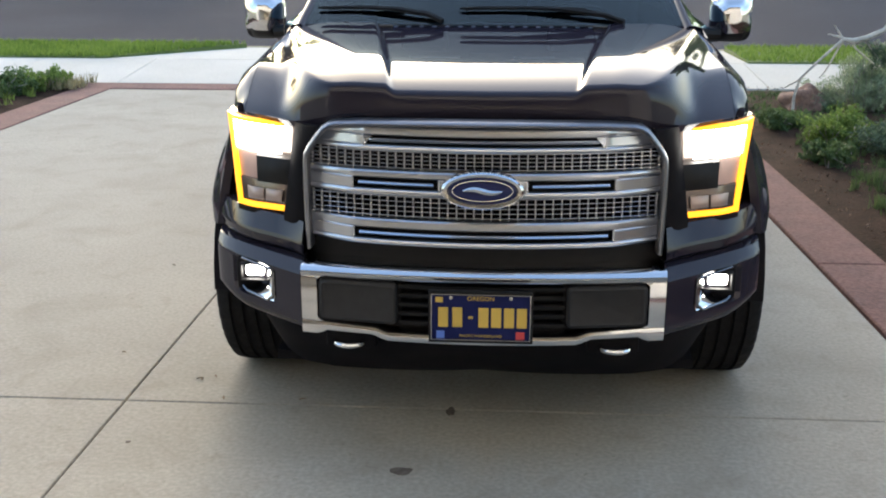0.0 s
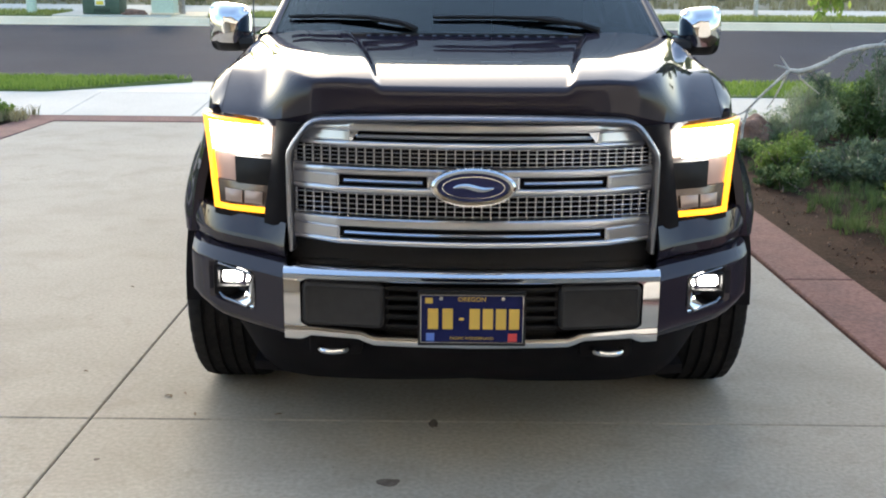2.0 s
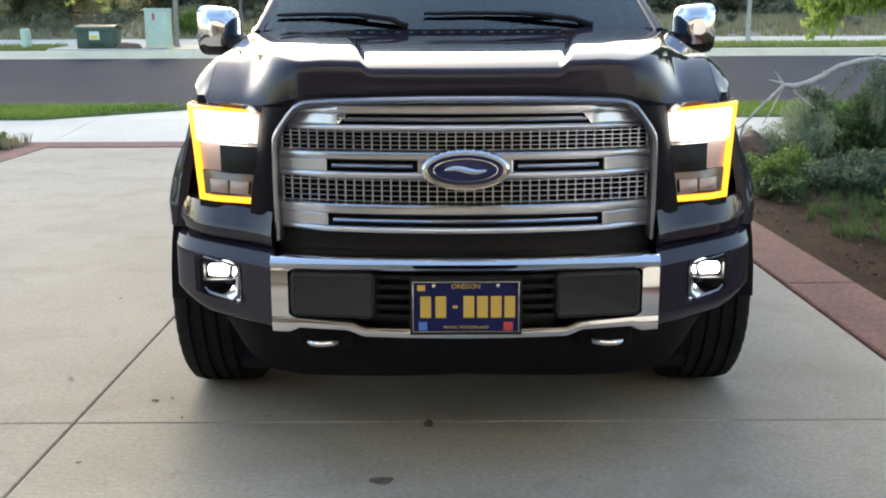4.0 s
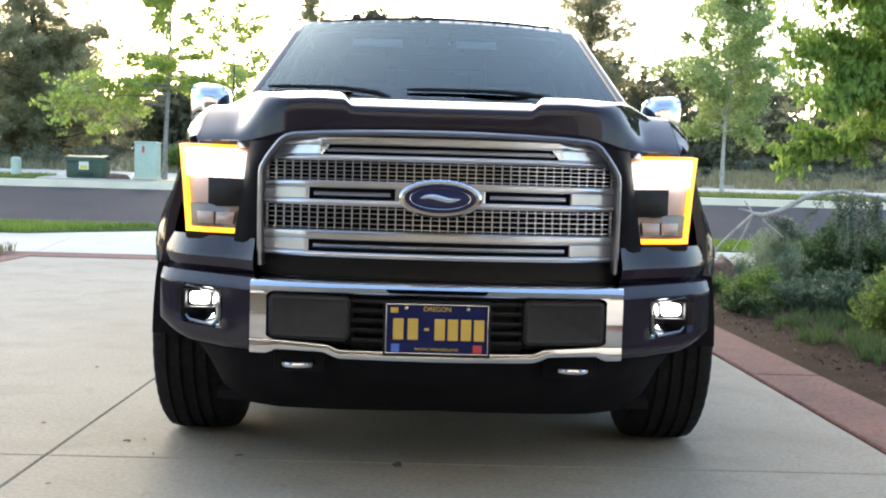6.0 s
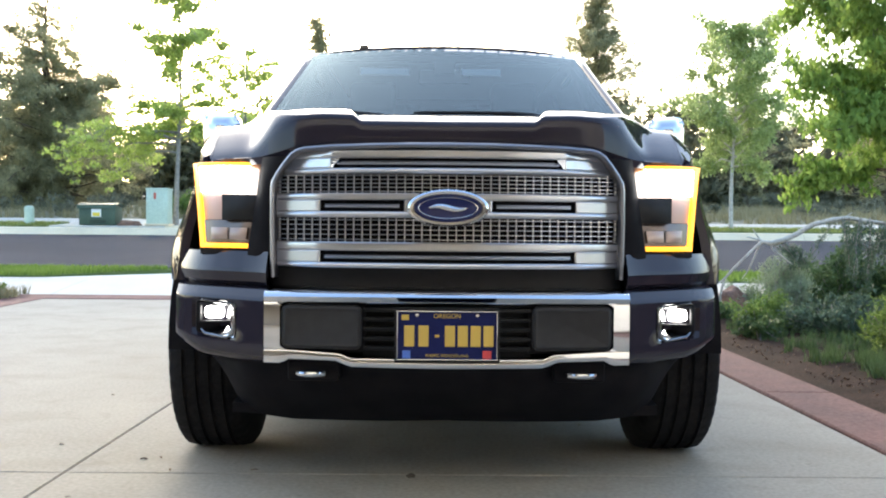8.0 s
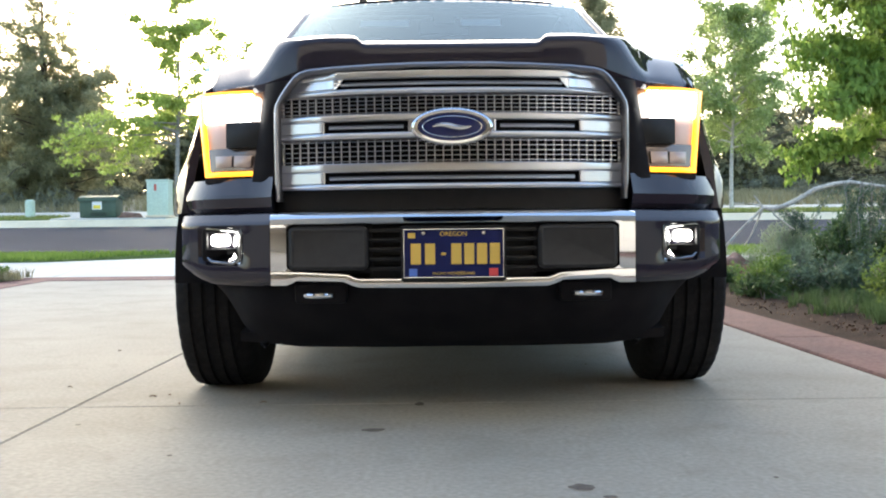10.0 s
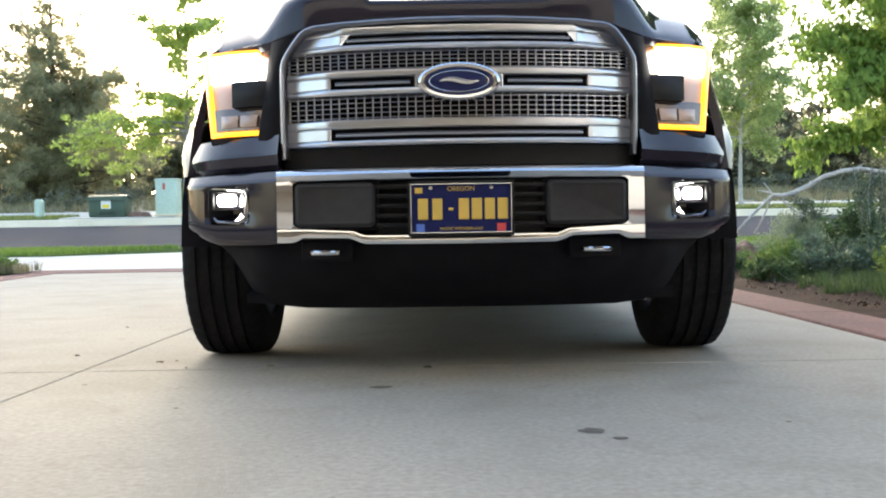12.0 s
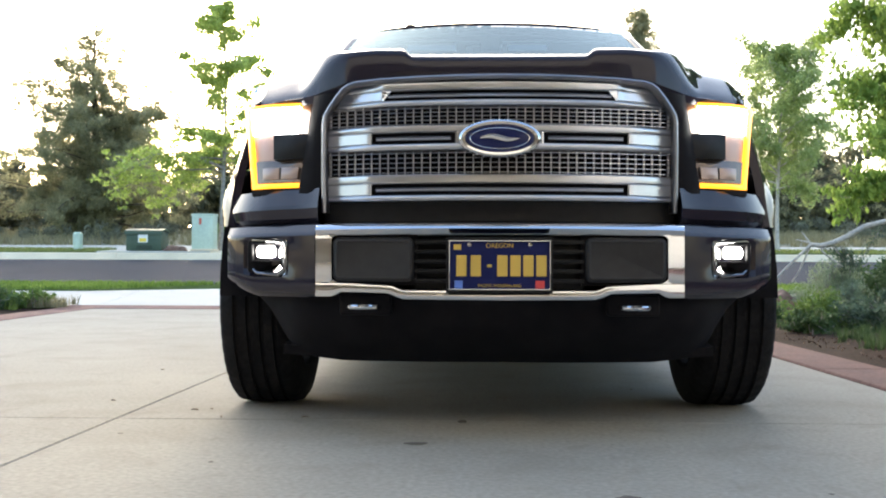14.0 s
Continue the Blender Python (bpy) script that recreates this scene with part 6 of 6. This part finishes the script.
# ---- utility boxes across the road ----
def utility_boxes():
    x0, x1, y0 = -8.91, -7.97, 22.85
    z = ground_z(23.2) + 0.012
    b1 = thing("utility_cabinet", (-8.44, 23.2, z), "low dark green metal utility cabinet on a concrete pad", "utility box")
    bm = bmesh.new()
    box(bm, x0 + 0.02, x1 - 0.02, y0 + 0.02, y0 + 0.62, z, z + 0.47, 0.02)
    part("cabinet_body", bm, "box_green", b1)
    bm = bmesh.new()
    f = [[(x, y, zz) for y, zz in ((y0 - 0.02, z + 0.45), (y0 - 0.01, z + 0.50), (y0 + 0.30, z + 0.56), (y0 + 0.66, z + 0.50))] for x in (x0 - 0.01, (x0 + x1) / 2, x1 + 0.01)]
    b = [[(x, y, zz - 0.05) for x, y, zz in r] for r in f]
    solid(bm, f, b)
    part("cabinet_lid", bm, "box_green", b1, "sloping green metal lid")
    bm = bmesh.new()
    box(bm, -8.58, -8.34, y0 + 0.012, y0 + 0.022, z + 0.20, z + 0.44, 0.004)
    lab = part("warning_label", bm, "label_white", b1, "white and yellow warning label")
    bm = bmesh.new()
    box(bm, -8.55, -8.37, y0 + 0.006, y0 + 0.016, z + 0.22, z + 0.31, 0.002)
    part("label_patch", bm, "label_yellow", lab)
    bm = bmesh.new()
    for k in range(3):
        box(bm, -8.62, -8.22, y0 + 0.012, y0 + 0.022, z + 0.05 + 0.03 * k, z + 0.062 + 0.03 * k)
    part("vent_slot", bm, "black_plastic", b1)
    px0, px1 = -7.23, -6.69
    z = ground_z(23.2) + 0.008
    b2 = thing("utility_pedestal", (-6.96, 23.2, z), "upright pale green metal utility pedestal", "utility box")
    bm = bmesh.new()
    box(bm, px0, px1, y0 + 0.02, y0 + 0.5, z + 0.04, z + 0.92, 0.025)
    part("pedestal_body", bm, "box_pale", b2)
    bm = bmesh.new()
    box(bm, px0 - 0.03, px1 + 0.03, y0 - 0.01, y0 + 0.53, z, z + 0.05, 0.01)
    part("pedestal_base", bm, "kerb_concrete", b2)
    bm = bmesh.new()
    box(bm, px0 - 0.012, px1 + 0.012, y0 + 0.008, y0 + 0.512, z + 0.88, z + 0.935, 0.012)
    part("pedestal_cap", bm, "box_pale", b2)
    bm = bmesh.new()
    box(bm, -7.04, -6.98, y0 + 0.012, y0 + 0.02, z + 0.66, z + 0.82)
    part("warning_label", bm, "label_red", b2, "small red warning label")
    z = ground_z(23.3) + 0.01
    b3 = thing("marker_post", (-10.28, 23.3, z), "short pale green plastic marker post in the grass", "post")
    bm = bmesh.new()
    tube(bm, [(-10.28, 23.3, z - 0.02), (-10.28, 23.3, z + 0.38), (-10.28, 23.3, z + 0.44), (-10.28, 23.3, z + 0.47)], [0.12, 0.12, 0.115, 0.07], 18)
    part("post_body", bm, "box_pale", b3)
    rough_stone("rock", (-7.66, 22.95, ground_z(22.95) + 0.05), 0.3, 0.16, 0.10, 9, "flat brown rock beside the cabinet")


utility_boxes()


# ---- litter and stains on the concrete ----
def stain(x, y, rx, ry, seed):
    bm = bmesh.new()
    n = 22
    c = bm.verts.new((x, y, 0.003))
    ring = []
    for k in range(n):
        a = 2 * math.pi * k / n
        r = 1 + 0.35 * noise.noise((math.cos(a) * 1.7 + seed, math.sin(a) * 1.7, seed))
        ring.append(bm.verts.new((x + rx * r * math.cos(a), y + ry * r * math.sin(a), 0.0015)))
    for k in range(n):
        bm.faces.new((c, ring[k], ring[(k + 1) % n]))
    tagged(finish(bm, "stain", "stain"), "small dark stain on the concrete driveway", "stain", group="driveway stains")


for k, (sx_, sy_, rx_, ry_) in enumerate(((-0.113, 0.47, 0.020, 0.040), (-0.245, 0.02, 0.045, 0.030), (0.28, -0.69, 0.035, 0.035), (-1.17, 0.16, 0.010, 0.012), (-0.77, -0.30, 0.008, 0.012), (0.33, -0.78, 0.02, 0.015), (-1.02, 1.2, 0.012, 0.03), (0.75, -0.62, 0.008, 0.01))):
    stain(sx_, sy_, rx_ * 0.85, ry_ * 0.85, k * 3.1)


# ---- dry leaves and twigs by the wheels ----
def leaf_litter():
    rng = np.random.default_rng(91)
    for k in range(9):
        x, y = (rng.uniform(-1.2, -0.6), rng.uniform(0.45, 0.75)) if k < 5 else (rng.uniform(-3.6, 1.6), rng.uniform(-0.9, 3.0))
        L, w, an = rng.uniform(0.006, 0.014), rng.uniform(0.002, 0.005), rng.uniform(0, 6.28)
        bm = bmesh.new()
        rows = []
        for j in range(5):
            t = j / 4 - 0.5
            h = w * (1 - (2 * t) ** 2) + 0.0008
            z = 0.002 + 0.005 * (0.5 - 2 * t * t)
            rows.append([(x + L * 2 * t * math.cos(an) - q * h * math.sin(an), y + L * 2 * t * math.sin(an) + q * h * math.cos(an), z + 0.002 * abs(q)) for q in (-1, 0, 1)])
        low = [[(a, b, max(0.0006, c - 0.0015)) for a, b, c in r] for r in rows]
        solid(bm, rows, low)
        tagged(finish(bm, "dry_leaf", "dry_leaf"), "small curled dry leaf lying on the concrete", "leaf", group="dry leaves on the driveway")


leaf_litter()
